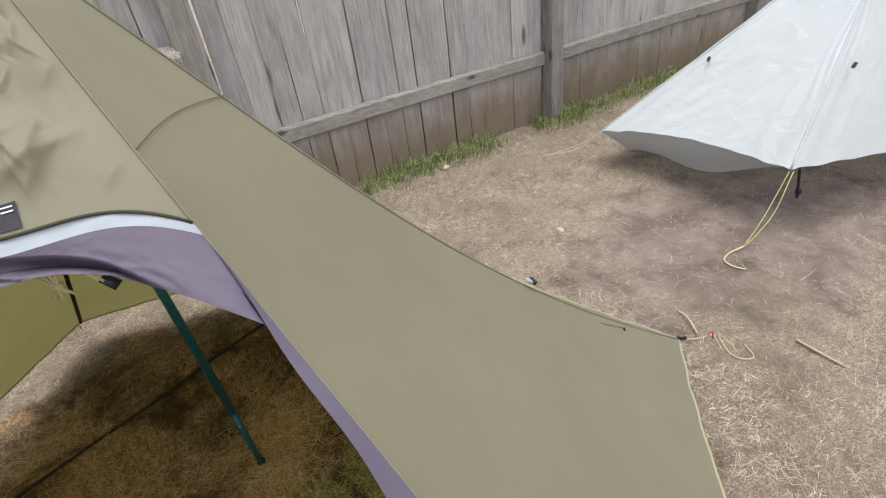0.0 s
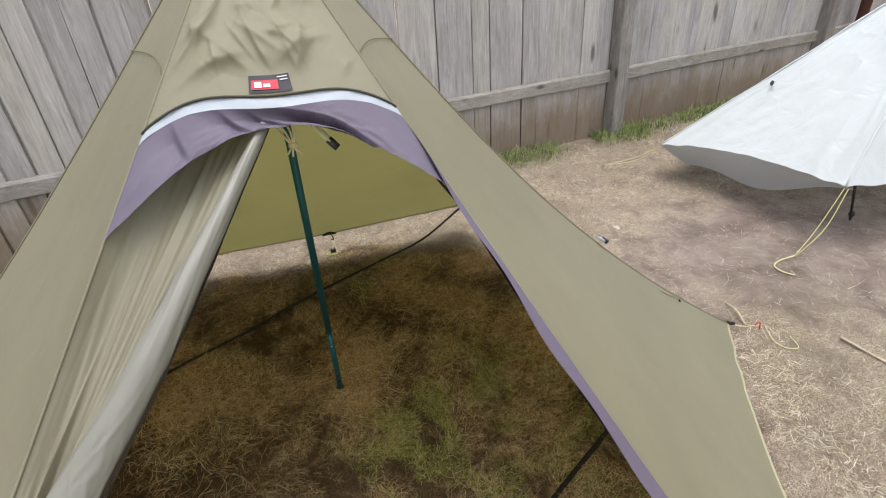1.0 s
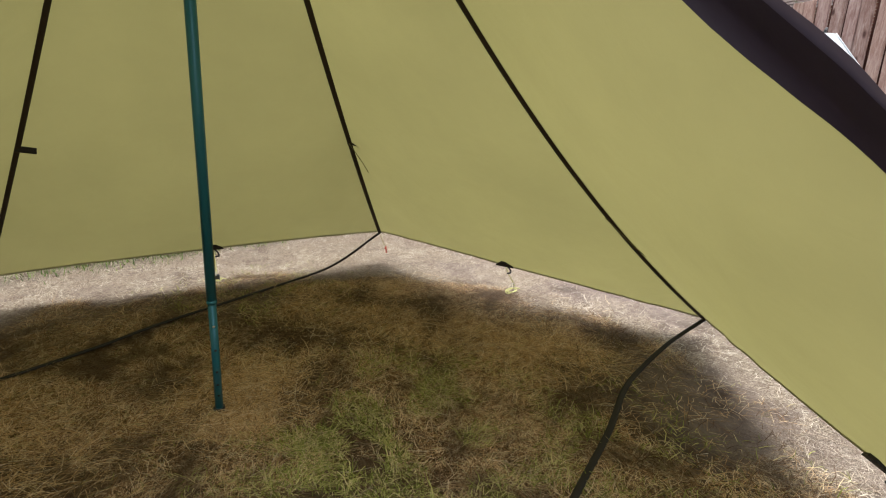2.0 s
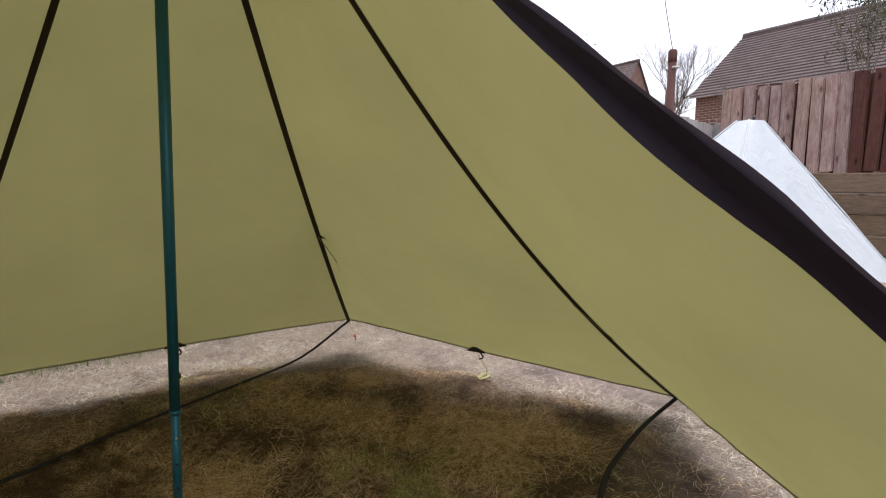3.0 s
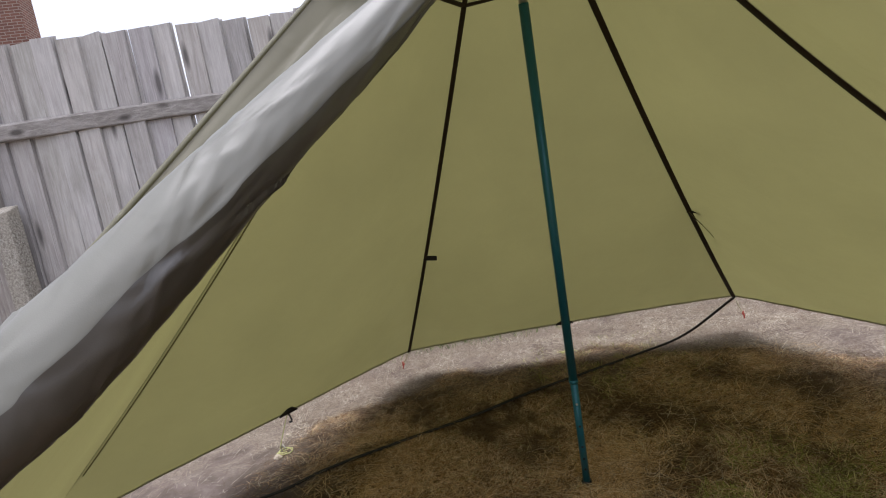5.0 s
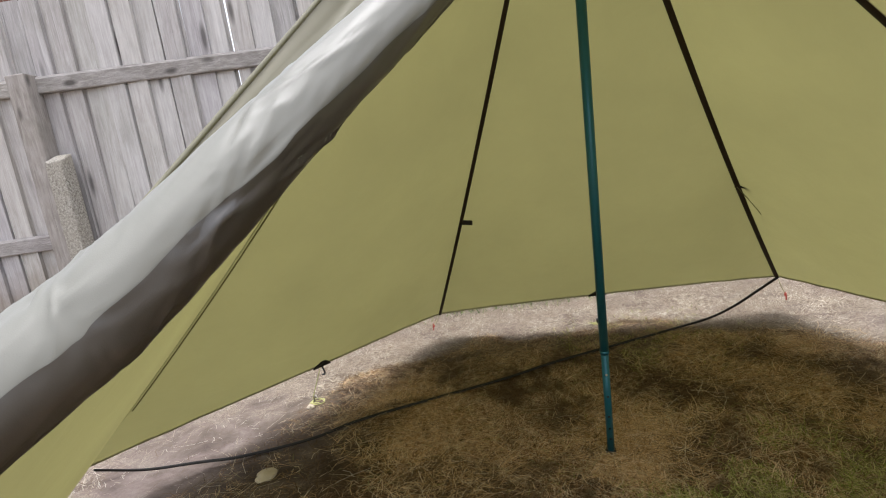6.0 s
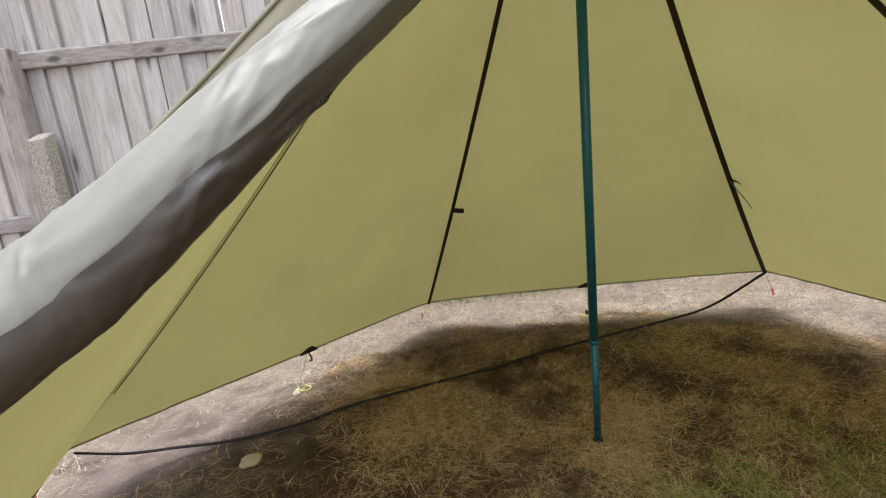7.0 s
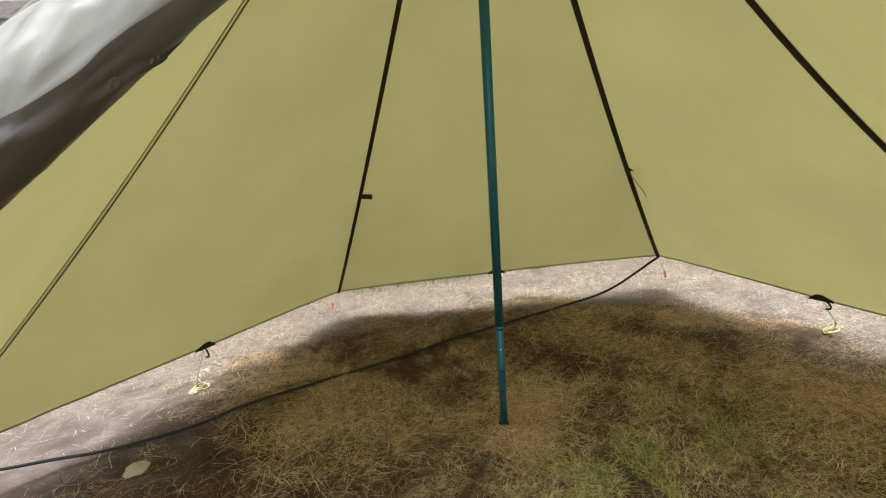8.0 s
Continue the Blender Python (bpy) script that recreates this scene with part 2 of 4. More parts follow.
M_STRAW = blade_mat("dead_grass_blades", ((0.0, (0.10, 0.064, 0.036)), (0.35, (0.26, 0.20, 0.14)), (0.65, (0.58, 0.495, 0.37)), (1.0, (0.86, 0.79, 0.65))), 0.45, (0.25, 0.185, 0.135))
# brown thatch; its dark stops and patches also carry painted tent shade
M_BROWN = blade_mat("shaded_brown_thatch", ((0.0, (0.06, 0.034, 0.017)), (0.35, (0.26, 0.15, 0.072)), (0.6, (0.64, 0.42, 0.22)), (0.88, (0.90, 0.74, 0.50)), (1.0, (0.30, 0.31, 0.11))), 0.82, (0.07, 0.04, 0.022))
M_NEST = blade_mat("orange_tan_straw", ((0.0, (0.26, 0.15, 0.065)), (0.35, (0.60, 0.39, 0.18)), (0.75, (0.82, 0.61, 0.34)), (1.0, (0.9, 0.78, 0.56))))
M_GREEN = blade_mat("green_grass_blades", ((0.0, (0.10, 0.12, 0.025)), (0.4, (0.28, 0.31, 0.07)), (0.65, (0.48, 0.46, 0.16)), (1.0, (0.70, 0.58, 0.32))))
M_FENCEGREEN = blade_mat("lush_green_blades", ((0.0, (0.05, 0.10, 0.018)), (0.45, (0.13, 0.22, 0.045)), (0.75, (0.24, 0.33, 0.085)), (1.0, (0.5, 0.45, 0.24))))
M_LEAF = blade_mat("evergreen_leaves", ((0.0, (0.035, 0.045, 0.022)), (0.6, (0.075, 0.085, 0.045)), (1.0, (0.14, 0.13, 0.085))))

k = Mat("tree_bark", 0.95, 0, 0.2)
k.color(k.mix(k.noise(14, 4), (0.09, 0.075, 0.06), (0.20, 0.17, 0.145)))
M_BARK = k.m

k = Mat("brown_roof_tile", 0.9, 0, 0.25)
tn = k.noise(3.0, 5, 0.65)
c = k.mix(k.grade(tn, 0.3, 0.7), (0.085, 0.066, 0.062), (0.155, 0.122, 0.113))
c = k.mix(k.math("MULTIPLY", k.any(), 0.5), c, (0.07, 0.052, 0.048))
k.color(c)
k.bump(k.noise(40, 3), 0.4, 0.01)
M_TILE = k.m

k = Mat("red_brickwork", 0.9, 0, 0.2)
br = k.n.new("ShaderNodeTexBrick")
br.inputs["Scale"].default_value = 1.0
br.inputs["Brick Width"].default_value, br.inputs["Row Height"].default_value = 0.225, 0.075
br.inputs["Mortar Size"].default_value = 0.008
br.inputs["Color1"].default_value, br.inputs["Color2"].default_value = (0.18, 0.08, 0.058, 1), (0.13, 0.062, 0.048, 1)
br.inputs["Mortar"].default_value = (0.3, 0.27, 0.23, 1)
cm = k.n.new("ShaderNodeCombineXYZ")
sp = k.n.new("ShaderNodeSeparateXYZ")
k.l.new(k.co, sp.inputs[0])
k.l.new(k.math("ADD", sp.outputs[0], sp.outputs[1]), cm.inputs[0])
k.l.new(sp.outputs[2], cm.inputs[1])
k.l.new(cm.outputs[0], br.inputs["Vector"])
k.color(k.mix(k.math("MULTIPLY", k.noise(5, 5), 0.5), br.outputs["Color"], (0.12, 0.07, 0.055)))
M_BRICK = k.m


# ---- mesh helpers ----
def V(*a):
    return Vector(a)


def put(name, verts, faces, mat, smooth=True):
    me = bpy.data.meshes.new(name)
    me.from_pydata([tuple(v) for v in verts], [], faces)
    if smooth:
        me.polygons.foreach_set("use_smooth", [True] * len(me.polygons))
    me.materials.append(mat)
    return me


def thing(name, at, label, category, group="", kind=""):
    ob = new(name)
    ob.empty_display_size = 0.1
    ob.matrix_world = Matrix.Translation(at)
    return tagged(ob, label, category, group, kind)


def part(name, me, parent, label="", local=False):
    """Links a mesh under a thing or part. The mesh is in world places unless local."""
    ob = new(name, me)
    ob.parent = parent
    if not local:
        top = parent
        while top.parent:
            top = top.parent
        if parent is top:
            ob.matrix_parent_inverse = Matrix.Translation(-top.matrix_basis.translation)
    if label:
        tagged(ob, label)
    return ob


def solo(name, me, label, category, group="", kind=""):
    return tagged(new(name, me), label, category, group, kind)


def grid_mesh(name, f, nu, nv, mat, keep=None):
    verts = [f(i / nu, j / nv) for i in range(nu + 1) for j in range(nv + 1)]
    faces = [(i * (nv + 1) + j, i * (nv + 1) + j + 1, (i + 1) * (nv + 1) + j + 1, (i + 1) * (nv + 1) + j) for i in range(nu) for j in range(nv)]
    return put(name, verts, faces, mat)


def tube_data(points, radius, n=8, flat=1.0, up=None):
    pts = [Vector(p) for p in points]
    rad = radius if callable(radius) else (lambda u: radius)
    verts, faces = [], []
    for i, p in enumerate(pts):
        d = (pts[min(i + 1, len(pts) - 1)] - pts[max(i - 1, 0)]).normalized()
        ref = Vector(up) if up else (Vector((0, 0, 1)) if abs(d.z) < 0.9 else Vector((1, 0, 0)))
        a = d.cross(ref).normalized()
        b = a.cross(d)
        r = rad(i / max(1, len(pts) - 1))
        for k_ in range(n):
            an = 2 * math.pi * k_ / n
            verts.append(p + a * (r * math.cos(an)) + b * (r * flat * math.sin(an)))
    for i in range(len(pts) - 1):
        for k_ in range(n):
            faces.append((i * n + k_, i * n + (k_ + 1) % n, (i + 1) * n + (k_ + 1) % n, (i + 1) * n + k_))
    faces.append(tuple(range(n))[::-1])
    faces.append(tuple((len(pts) - 1) * n + q for q in range(n)))
    return verts, faces


def tube(name, points, radius, mat, n=8, flat=1.0, up=None):
    return put(name, *tube_data(points, radius, n, flat, up), mat)


def smooth_line(points, steps=6):
    """A Catmull-Rom line through the points."""
    p = [Vector(q) for q in points]
    p = [p[0] * 2 - p[1]] + p + [p[-1] * 2 - p[-2]]
    out = []
    for i in range(1, len(p) - 2):
        for s in range(steps):
            t = s / steps
            a, b, c_, d = p[i - 1], p[i], p[i + 1], p[i + 2]
            out.append(0.5 * ((2 * b) + (c_ - a) * t + (2 * a - 5 * b + 4 * c_ - d) * t * t + (3 * b - a - 3 * c_ + d) * t ** 3))
    return out + [p[-2]]


def box_mesh(name, sx, sy, sz, mat, bevel=0.0, base=False):
    bm = bmesh.new()
    bmesh.ops.create_cube(bm, size=1)
    bmesh.ops.scale(bm, vec=(sx, sy, sz), verts=bm.verts)
    if base:
        bmesh.ops.translate(bm, vec=(0, 0, sz / 2), verts=bm.verts)
    if bevel:
        bmesh.ops.bevel(bm, geom=bm.edges[:], offset=bevel, segments=2, profile=0.5, affect="EDGES")
    me = bpy.data.meshes.new(name)
    bm.to_mesh(me)
    bm.free()
    me.materials.append(mat)
    return me


# ---- ground ----
def ground_height(x, y):
    near = max(0.0, 1 - max(abs(x - 1) / 9, abs(y) / 9))
    z = 0.022 * (noise.noise((x * 1.7, y * 1.7, 0.3))) + 0.012 * noise.noise((x * 6, y * 6, 2.0)) + 0.006 * noise.noise((x * 17, y * 17, 5.0))
    hole = math.exp(-(((x + 0.77) / 0.05) ** 2 + ((y - 0.36) / 0.08) ** 2)) + math.exp(-(((x + 0.63) / 0.05) ** 2 + ((y - 0.10) / 0.06) ** 2))
    hole += math.exp(-(((x - 0.53) / 0.08) ** 2 + ((y - 0.49) / 0.05) ** 2)) + 0.5 * math.exp(-((x / 0.03) ** 2 + (y / 0.03) ** 2))
    return (z - 0.035 * hole) * near


def axis(lo, hi, step, far):
    mids = list(np.arange(lo, hi + 1e-6, step))
    left = [lo - far * (i / 14) ** 3 for i in range(14, 0, -1)]
    right = [hi + far * (i / 14) ** 3 for i in range(1, 15)]
    return [float(v) for v in left + mids + right]


gx, gy = axis(-3.6, 6.4, 0.035, 900), axis(-3.0, 3.0, 0.035, 900)
gv = [(x, y, ground_height(x, y)) for x in gx for y in gy]
ny = len(gy)
gf = [(i * ny + j, (i + 1) * ny + j, (i + 1) * ny + j + 1, i * ny + j + 1) for i in range(len(gx) - 1) for j in range(ny - 1)]
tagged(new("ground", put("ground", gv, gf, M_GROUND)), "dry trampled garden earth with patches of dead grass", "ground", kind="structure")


def blades(name, count, where, mat, length, width, lift, seed):
    """Many thin bent strips of grass; where(rng) gives places and a scale."""
    rng = np.random.default_rng(seed)
    xy, size = where(rng, count)
    n = len(xy)
    lay = np.array([noise.noise((float(x) * 4.5, float(y) * 4.5, 11.0)) for x, y in xy])
    an = lay * 9 + rng.normal(0, 0.75, n) + np.pi * rng.integers(0, 2, n)
    ln = rng.uniform(length[0], length[1], n) * size
    wd = rng.uniform(width[0], width[1], n)
    up = rng.uniform(lift[0], lift[1], n)
    bend = rng.normal(0, 0.5, n)
    z0 = np.array([ground_height(float(x), float(y)) for x, y in xy]) + 0.001
    verts = np.zeros((n, 6, 3))
    for s, u in enumerate((0.0, 0.5, 1.0)):
        a = an + bend * u
        cx = xy[:, 0] + np.cos(a) * ln * u * np.cos(up)
        cy = xy[:, 1] + np.sin(a) * ln * u * np.cos(up)
        cz = z0 + ln * np.sin(up) * (u if lift[0] > 0.5 else 1.6 * u * (1 - 0.55 * u))
        w = wd * (1 - 0.5 * u) / 2
        for q, sg in ((0, -1), (1, 1)):
            verts[:, s * 2 + q, 0] = cx - np.sin(a) * w * sg
            verts[:, s * 2 + q, 1] = cy + np.cos(a) * w * sg
            verts[:, s * 2 + q, 2] = cz
    idx = np.arange(n)[:, None] * 6
    faces = np.concatenate([idx + np.array([0, 1, 3, 2]), idx + np.array([2, 3, 5, 4])]).tolist()
    me = bpy.data.meshes.new(name)
    me.from_pydata(verts.reshape(-1, 3).tolist(), [], faces)
    me.materials.append(mat)
    return me


def fence_y(x):
    return 1.715 + 0.1654 * (x - 1.102)


def turf_value(x, y):
    v = 0.5 + 0.7 * noise.noise((x * 2.1, y * 2.1, 7.0)) + 0.35 * noise.noise((x * 6.5, y * 6.5, 3.0))
    for cx, cy, rx, ry in ((2.1, 0.2, 1.0, 0.65), (-1.08, -0.02, 0.50, 0.5), (1.02, -0.45, 0.25, 0.25)):
        v -= 1.3 * math.exp(-(((x - cx) / rx) ** 2 + ((y - cy) / ry) ** 2) * 1.3)
    return v


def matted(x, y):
    """How far the turf is the brown, matted kind, with tent shade in its colour."""
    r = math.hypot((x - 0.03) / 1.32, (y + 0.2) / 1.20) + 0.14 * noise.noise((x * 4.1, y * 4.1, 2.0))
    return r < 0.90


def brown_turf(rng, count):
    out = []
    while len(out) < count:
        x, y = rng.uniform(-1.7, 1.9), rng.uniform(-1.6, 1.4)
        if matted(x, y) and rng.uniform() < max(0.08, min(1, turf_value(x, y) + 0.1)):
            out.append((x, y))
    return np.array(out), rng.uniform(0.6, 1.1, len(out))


def dead_turf(rng, count):
    out = []
    while len(out) < count:
        x, y = rng.uniform(-2.6, 3.6), rng.uniform(-1.9, 2.3)
        if y < fence_y(x) - 0.03 and not matted(x, y) and rng.uniform() < max(0.05, min(1, turf_value(x, y) + 0.15)):
            out.append((x, y))
    return np.array(out), rng.uniform(0.6, 1.0, len(out))


def straw_nests(rng, count):
    spots = ((0.05, 0.05, 0.10), (0.06, 0.08, 0.10), (0.03, -0.03, 0.07), (0.09, 0.10, 0.12), (0.79, 0.05, 0.14), (0.93, -0.1, 0.12), (0.86, 0.0, 0.16), (0.52, 0.26, 0.14), (0.62, 0.16, 0.16), (0.66, 0.58, 0.10), (-0.69, 0.41, 0.10), (-0.53, 0.12, 0.14), (-0.60, 0.25, 0.14), (-0.34, -0.05, 0.15), (0.35, 0.5, 0.14))
    pick = rng.integers(0, len(spots), count)
    c_ = np.array(spots)[pick]
    return c_[:, :2] + rng.normal(0, 1, (count, 2)) * c_[:, 2:3] * 0.7, rng.uniform(0.5, 1.0, count)


def loose_straw(rng, count):
    out = []
    while len(out) < count:
        x, y = rng.uniform(-1.8, 3.0), rng.uniform(-1.6, 1.9)
        if y < fence_y(x) - 0.12:
            out.append((x, y))
    return np.array(out), rng.uniform(0.5, 1.0, count)


def green_inside(rng, count):
    out = []
    while len(out) < count:
        cx, cy, s = ((0.14, -0.24, 0.16), (0.31, -0.40, 0.22), (0.38, -0.15, 0.22), (0.33, -0.30, 0.40), (0.63, -0.43, 0.25), (0.48, -0.06, 0.18), (0.5, -0.5, 0.5), (0.2, 0.7, 0.3))[rng.integers(0, 8)]
        x, y = rng.normal(cx, s * 0.6), rng.normal(cy, s * 0.5)
        if noise.noise((x * 9, y * 9, 1.0)) > 0.0:
            out.append((x, y))
    return np.array(out), rng.uniform(0.5, 1.0, len(out))


def fence_foot(rng, count):
    out, sz = [], []
    while len(out) < count:
        x = rng.uniform(-3.5, 5.4)
        d = abs(rng.normal(0, 0.09)) + 0.02
        dens = 0.42 + 1.1 * noise.noise((x * 2.4, 4.0, 0.0)) + 0.5 * noise.noise((x * 9, 1.0, 0.0))
        if rng.uniform() < dens:
            out.append((x, fence_y(x) - d))
            sz.append(rng.uniform(0.5, 1.0) * (1.15 - min(1.0, d * 3)))
    return np.array(out), np.array(sz)


# ---- fence along the garden ----
FO, FD = V(1.102, 1.715, 0), V(1.209, 0.2, 0).normalized()
FN = V(FD.y, -FD.x, 0)  # towards the tents
FROT = math.degrees(math.atan2(FD.y, FD.x))


def fence_at(s, out=0.0, z=0.0):
    return FO + FD * s + FN * out + V(0, 0, z)


def board_mesh(width, seed, mat, thick=0.014, lip=0.012):
    """A sawn board of unit height, worn at its ends, with a thin rear lip that closes the joint to the next."""
    rng = random.Random(seed)
    rows = 7
    verts, faces = [], []
    for i in range(rows + 1):
        z = i / rows
        jl, jr = rng.uniform(-0.0015, 0.0015), rng.uniform(-0.0015, 0.0015)
        zz = z + (rng.uniform(-0.004, 0.004) if i in (0, rows) else 0)
        section = ((-width / 2 + jl, -thick * 0.8), (width / 2 + jr, -thick), (width / 2 + jr, -0.004), (width / 2 + lip, -0.004), (width / 2 + lip, 0.0), (-width / 2 + jl, 0.0))
        for x, y in section:
            verts.append((x, y, zz + (0.004 * rng.uniform(-1, 1) if i == rows else 0)))
    for i in range(rows):
        for k_ in range(6):
            faces.append((i * 6 + k_, i * 6 + (k_ + 1) % 6, (i + 1) * 6 + (k_ + 1) % 6, (i + 1) * 6 + k_))
    faces += [(5, 4, 3, 2, 1, 0), tuple(rows * 6 + q for q in range(6))]
    return put("board", verts, faces, mat, False)


def fence_top(s):
    return 1.66 - 0.055 * s


fence = thing("fence", fence_at(0), "weathered grey feather-edge board fence with rails and posts", "fence", kind="structure")
BOARDS = [board_mesh(0.1055 + 0.0012 * (q % 4), q, M_FENCE, 0.026) for q in range(8)]
rng = random.Random(4)


def seat(ob, m, top):
    ob.matrix_parent_inverse = Matrix.Translation(-top.matrix_basis.translation)
    ob.matrix_basis = m


s = -5.6
while s < 4.95:
    ob = new("board", BOARDS[rng.randrange(8)])
    ob.parent = fence
    h = fence_top(s) + rng.uniform(-0.012, 0.012)
    seat(ob, Matrix.Translation(fence_at(s, -0.032 + rng.uniform(-0.007, 0.006))) @ pose(0, 0, -0.03, rng.uniform(-0.4, 0.4), rng.uniform(-0.5, 0.5), FROT - 2.5 + rng.uniform(-1.2, 1.2)) @ Matrix.Diagonal((1, 1, h + 0.03, 1)), fence)
    s += rng.uniform(0.1135, 0.117)


def rail(s0, s1, z0, z1, high=0.085):
    """A sawn rail, wavy along its edges, worn and slightly bowed."""
    n = 18
    verts, faces = [], []
    for i in range(n + 1):
        u = i / n
        c = fence_at(s0 + (s1 - s0) * u, 0, z0 + (z1 - z0) * u + 0.006 * math.sin(u * 3.1) + 0.002 * noise.noise((s0 + u * 9, 1, 0)))
        for a, b in ((-0.028, -0.5), (0.012, -0.5), (0.016, -0.44), (0.016, 0.34), (0.006, 0.5), (-0.028, 0.5)):
            verts.append(c + FN * a + V(0, 0, b * high + 0.0015 * noise.noise((u * 30, b, s0))))
    for i in range(n):
        for k_ in range(6):
            faces.append((i * 6 + k_, i * 6 + (k_ + 1) % 6, (i + 1) * 6 + (k_ + 1) % 6, (i + 1) * 6 + k_))
    faces += [tuple(range(6))[::-1], tuple(n * 6 + q for q in range(6))]
    part("rail", put("rail", verts, faces, M_RAIL, False), fence)


POSTS = ((-5.7, 1.95), (-3.74, 1.50), (-1.02, 1.75), (1.085, 1.62), (3.25, 1.5), (4.98, 1.4))
for (a, _), (b, _) in zip(POSTS, POSTS[1:]):
    left_bay = a < -5
    lo = (0.655, 0.655) if left_bay else (0.42, 0.42)
    rail(a + 0.05, b - 0.05, lo[0], lo[1])
    rail(a + 0.05, b - 0.05, 1.30 - 0.04 * a, 1.30 - 0.04 * b)
for s, h in POSTS:
    me = box_mesh("post", 0.1, 0.1, h + 0.1, M_POST, 0.006, True)
    ob = new("post", me)
    ob.parent = fence
    seat(ob, Matrix.Translation(fence_at(s, 0.035, -0.1)) @ pose(0, 0, 0, 0, 0, FROT), fence)


def spur(s, top, name="concrete_spur"):
    """A concrete repair spur with a sloped top, bolted to a post."""
    bm = bmesh.new()
    bmesh.ops.create_cube(bm, size=1)
    bmesh.ops.scale(bm, vec=(0.088, 0.088, top + 0.1), verts=bm.verts)
    bmesh.ops.translate(bm, vec=(0, 0, (top - 0.1) / 2), verts=bm.verts)
    for v in bm.verts:
        if v.co.z > 0 and v.co.y < 0:
            v.co.z -= 0.035
    bmesh.ops.bevel(bm, geom=bm.edges[:], offset=0.006, segments=2, profile=0.5, affect="EDGES")
    bmesh.ops.subdivide_edges(bm, edges=bm.edges[:], cuts=2)
    for v in bm.verts:
        v.co += 0.004 * Vector(noise.noise_vector(v.co * 20 + V(s, 0, 0)))
    me = bpy.data.meshes.new(name)
    bm.to_mesh(me)
    bm.free()
    me.materials.append(M_CONCRETE)
    ob = tagged(new(name, me), "rough aggregate concrete spur beside a fence post", "fence post")
    ob.matrix_world = Matrix.Translation(fence_at(s, 0.085, 0)) @ pose(0, 0, 0, 0, 0, FROT)


spur(-3.63, 1.09)
spur(-1.10, 0.96)

# ---- the olive tipi ----
APEX = V(0.03, -0.24, 1.41)
CORNER = {"a": V(-0.597, 0.904, 0.119), "b": V(0.732, 0.905, 0.146), "c": V(1.348, -0.232, 0.08), "f": V(0.727, -1.515, 0.10), "g": V(-0.745, -1.59, 0.10), "d": V(-1.27, -0.237, 0.155)}
SAG = {"a": 0.015, "b": 0.035, "c": 0.086, "f": 0.014, "g": 0.006, "d": 0.034}
MIDDLE = V(0.02, -0.28, 0.0)


def seam(key, u):
    c_ = CORNER[key]
    p = APEX.lerp(c_, u)
    side = (MIDDLE - V(c_.x, c_.y, 0)).normalized()
    return p + (side * 0.75 + V(0, 0, -0.65)) * (SAG[key] * 4 * u * (1 - u) * (1 - 0.85 * (1 - u) ** 4))


def cloth_point(k1, k2, u, v, hem=0.035, sag=0.03):
    w = 1 - hem * 4 * v * (1 - v) * u
    p = seam(k1, u * w).lerp(seam(k2, u * w), v)
    out = (p - MIDDLE)
    out = V(out.x, out.y, 0).normalized()
    bow = math.sin(math.pi * v) * u
    p = p - (out * 0.8 + V(0, 0, 0.5)) * (sag * bow)
    e = min(v, 1 - v) * 4
    wr = 0.004 * noise.noise((p.x * 5, p.y * 5, p.z * 2.2)) * min(1, e)
    crn = math.exp(-((1 - u) / 0.14) ** 2) * (math.exp(-(v / 0.2) ** 2) + math.exp(-((1 - v) / 0.2) ** 2))
    wr += 0.006 * crn * math.sin(v * 60 + u * 9) * min(1, e * 2)
    wr += (0.0013 if k1 == "b" else 0.0003) * math.exp(-((u - 0.24) / 0.13) ** 2) * math.sin(v * 44 + 5 * noise.noise((v * 5, u * 5, 1.0))) * min(1, e)
    wr += 0.0012 * noise.noise((v * 9 + 3 * u, u * 26, 6.0)) * min(1, e) * math.exp(-((1 - u) / 0.3) ** 2)
    return p + out * wr


tent = thing("tipi_tent", (0.02, -0.28, 0), "olive six-sided tipi tent pitched on dry ground, door rolled back", "tent")
for k1, k2 in (("a", "b"), ("b", "c"), ("c", "f"), ("g", "d"), ("d", "a")):
    part("panel", grid_mesh("panel", lambda u, v: cloth_point(k1, k2, max(0.012, u), v), 46, 34, M_OLIVE), tent, "olive nylon side panel")
    hemline = [cloth_point(k1, k2, 1.0, q / 30) for q in range(31)]
    part("hem", tube("hem", hemline, 0.0045, M_HEM, 6, 0.7), tent, "folded olive hem tape")


def tape(name, line, inward, width, mat, label=""):
    """A flat tape along a line on the cloth, laid on its inner or outer side."""
    pts = [Vector(p) for p in line]
    verts, faces = [], []
    for i, p in enumerate(pts):
        d = (pts[min(i + 1, len(pts) - 1)] - pts[max(i - 1, 0)]).normalized()
        n = (MIDDLE + V(0, 0, 0.35) - p)
        n = (n - d * n.dot(d)).normalized() * (1 if inward else -1)
        a = d.cross(n)
        c_ = p + n * (0.006 if inward else 0.003)
        verts += [c_ - a * width / 2, c_ - a * width * 0.3 + n * 0.002, c_ + a * width * 0.3 + n * 0.002, c_ + a * width / 2]
    for i in range(len(pts) - 1):
        faces += [(i * 4 + q, i * 4 + q + 1, i * 4 + 5 + q, i * 4 + 4 + q) for q in range(3)]
    return part(name, put(name, verts, faces, mat), tent, label)


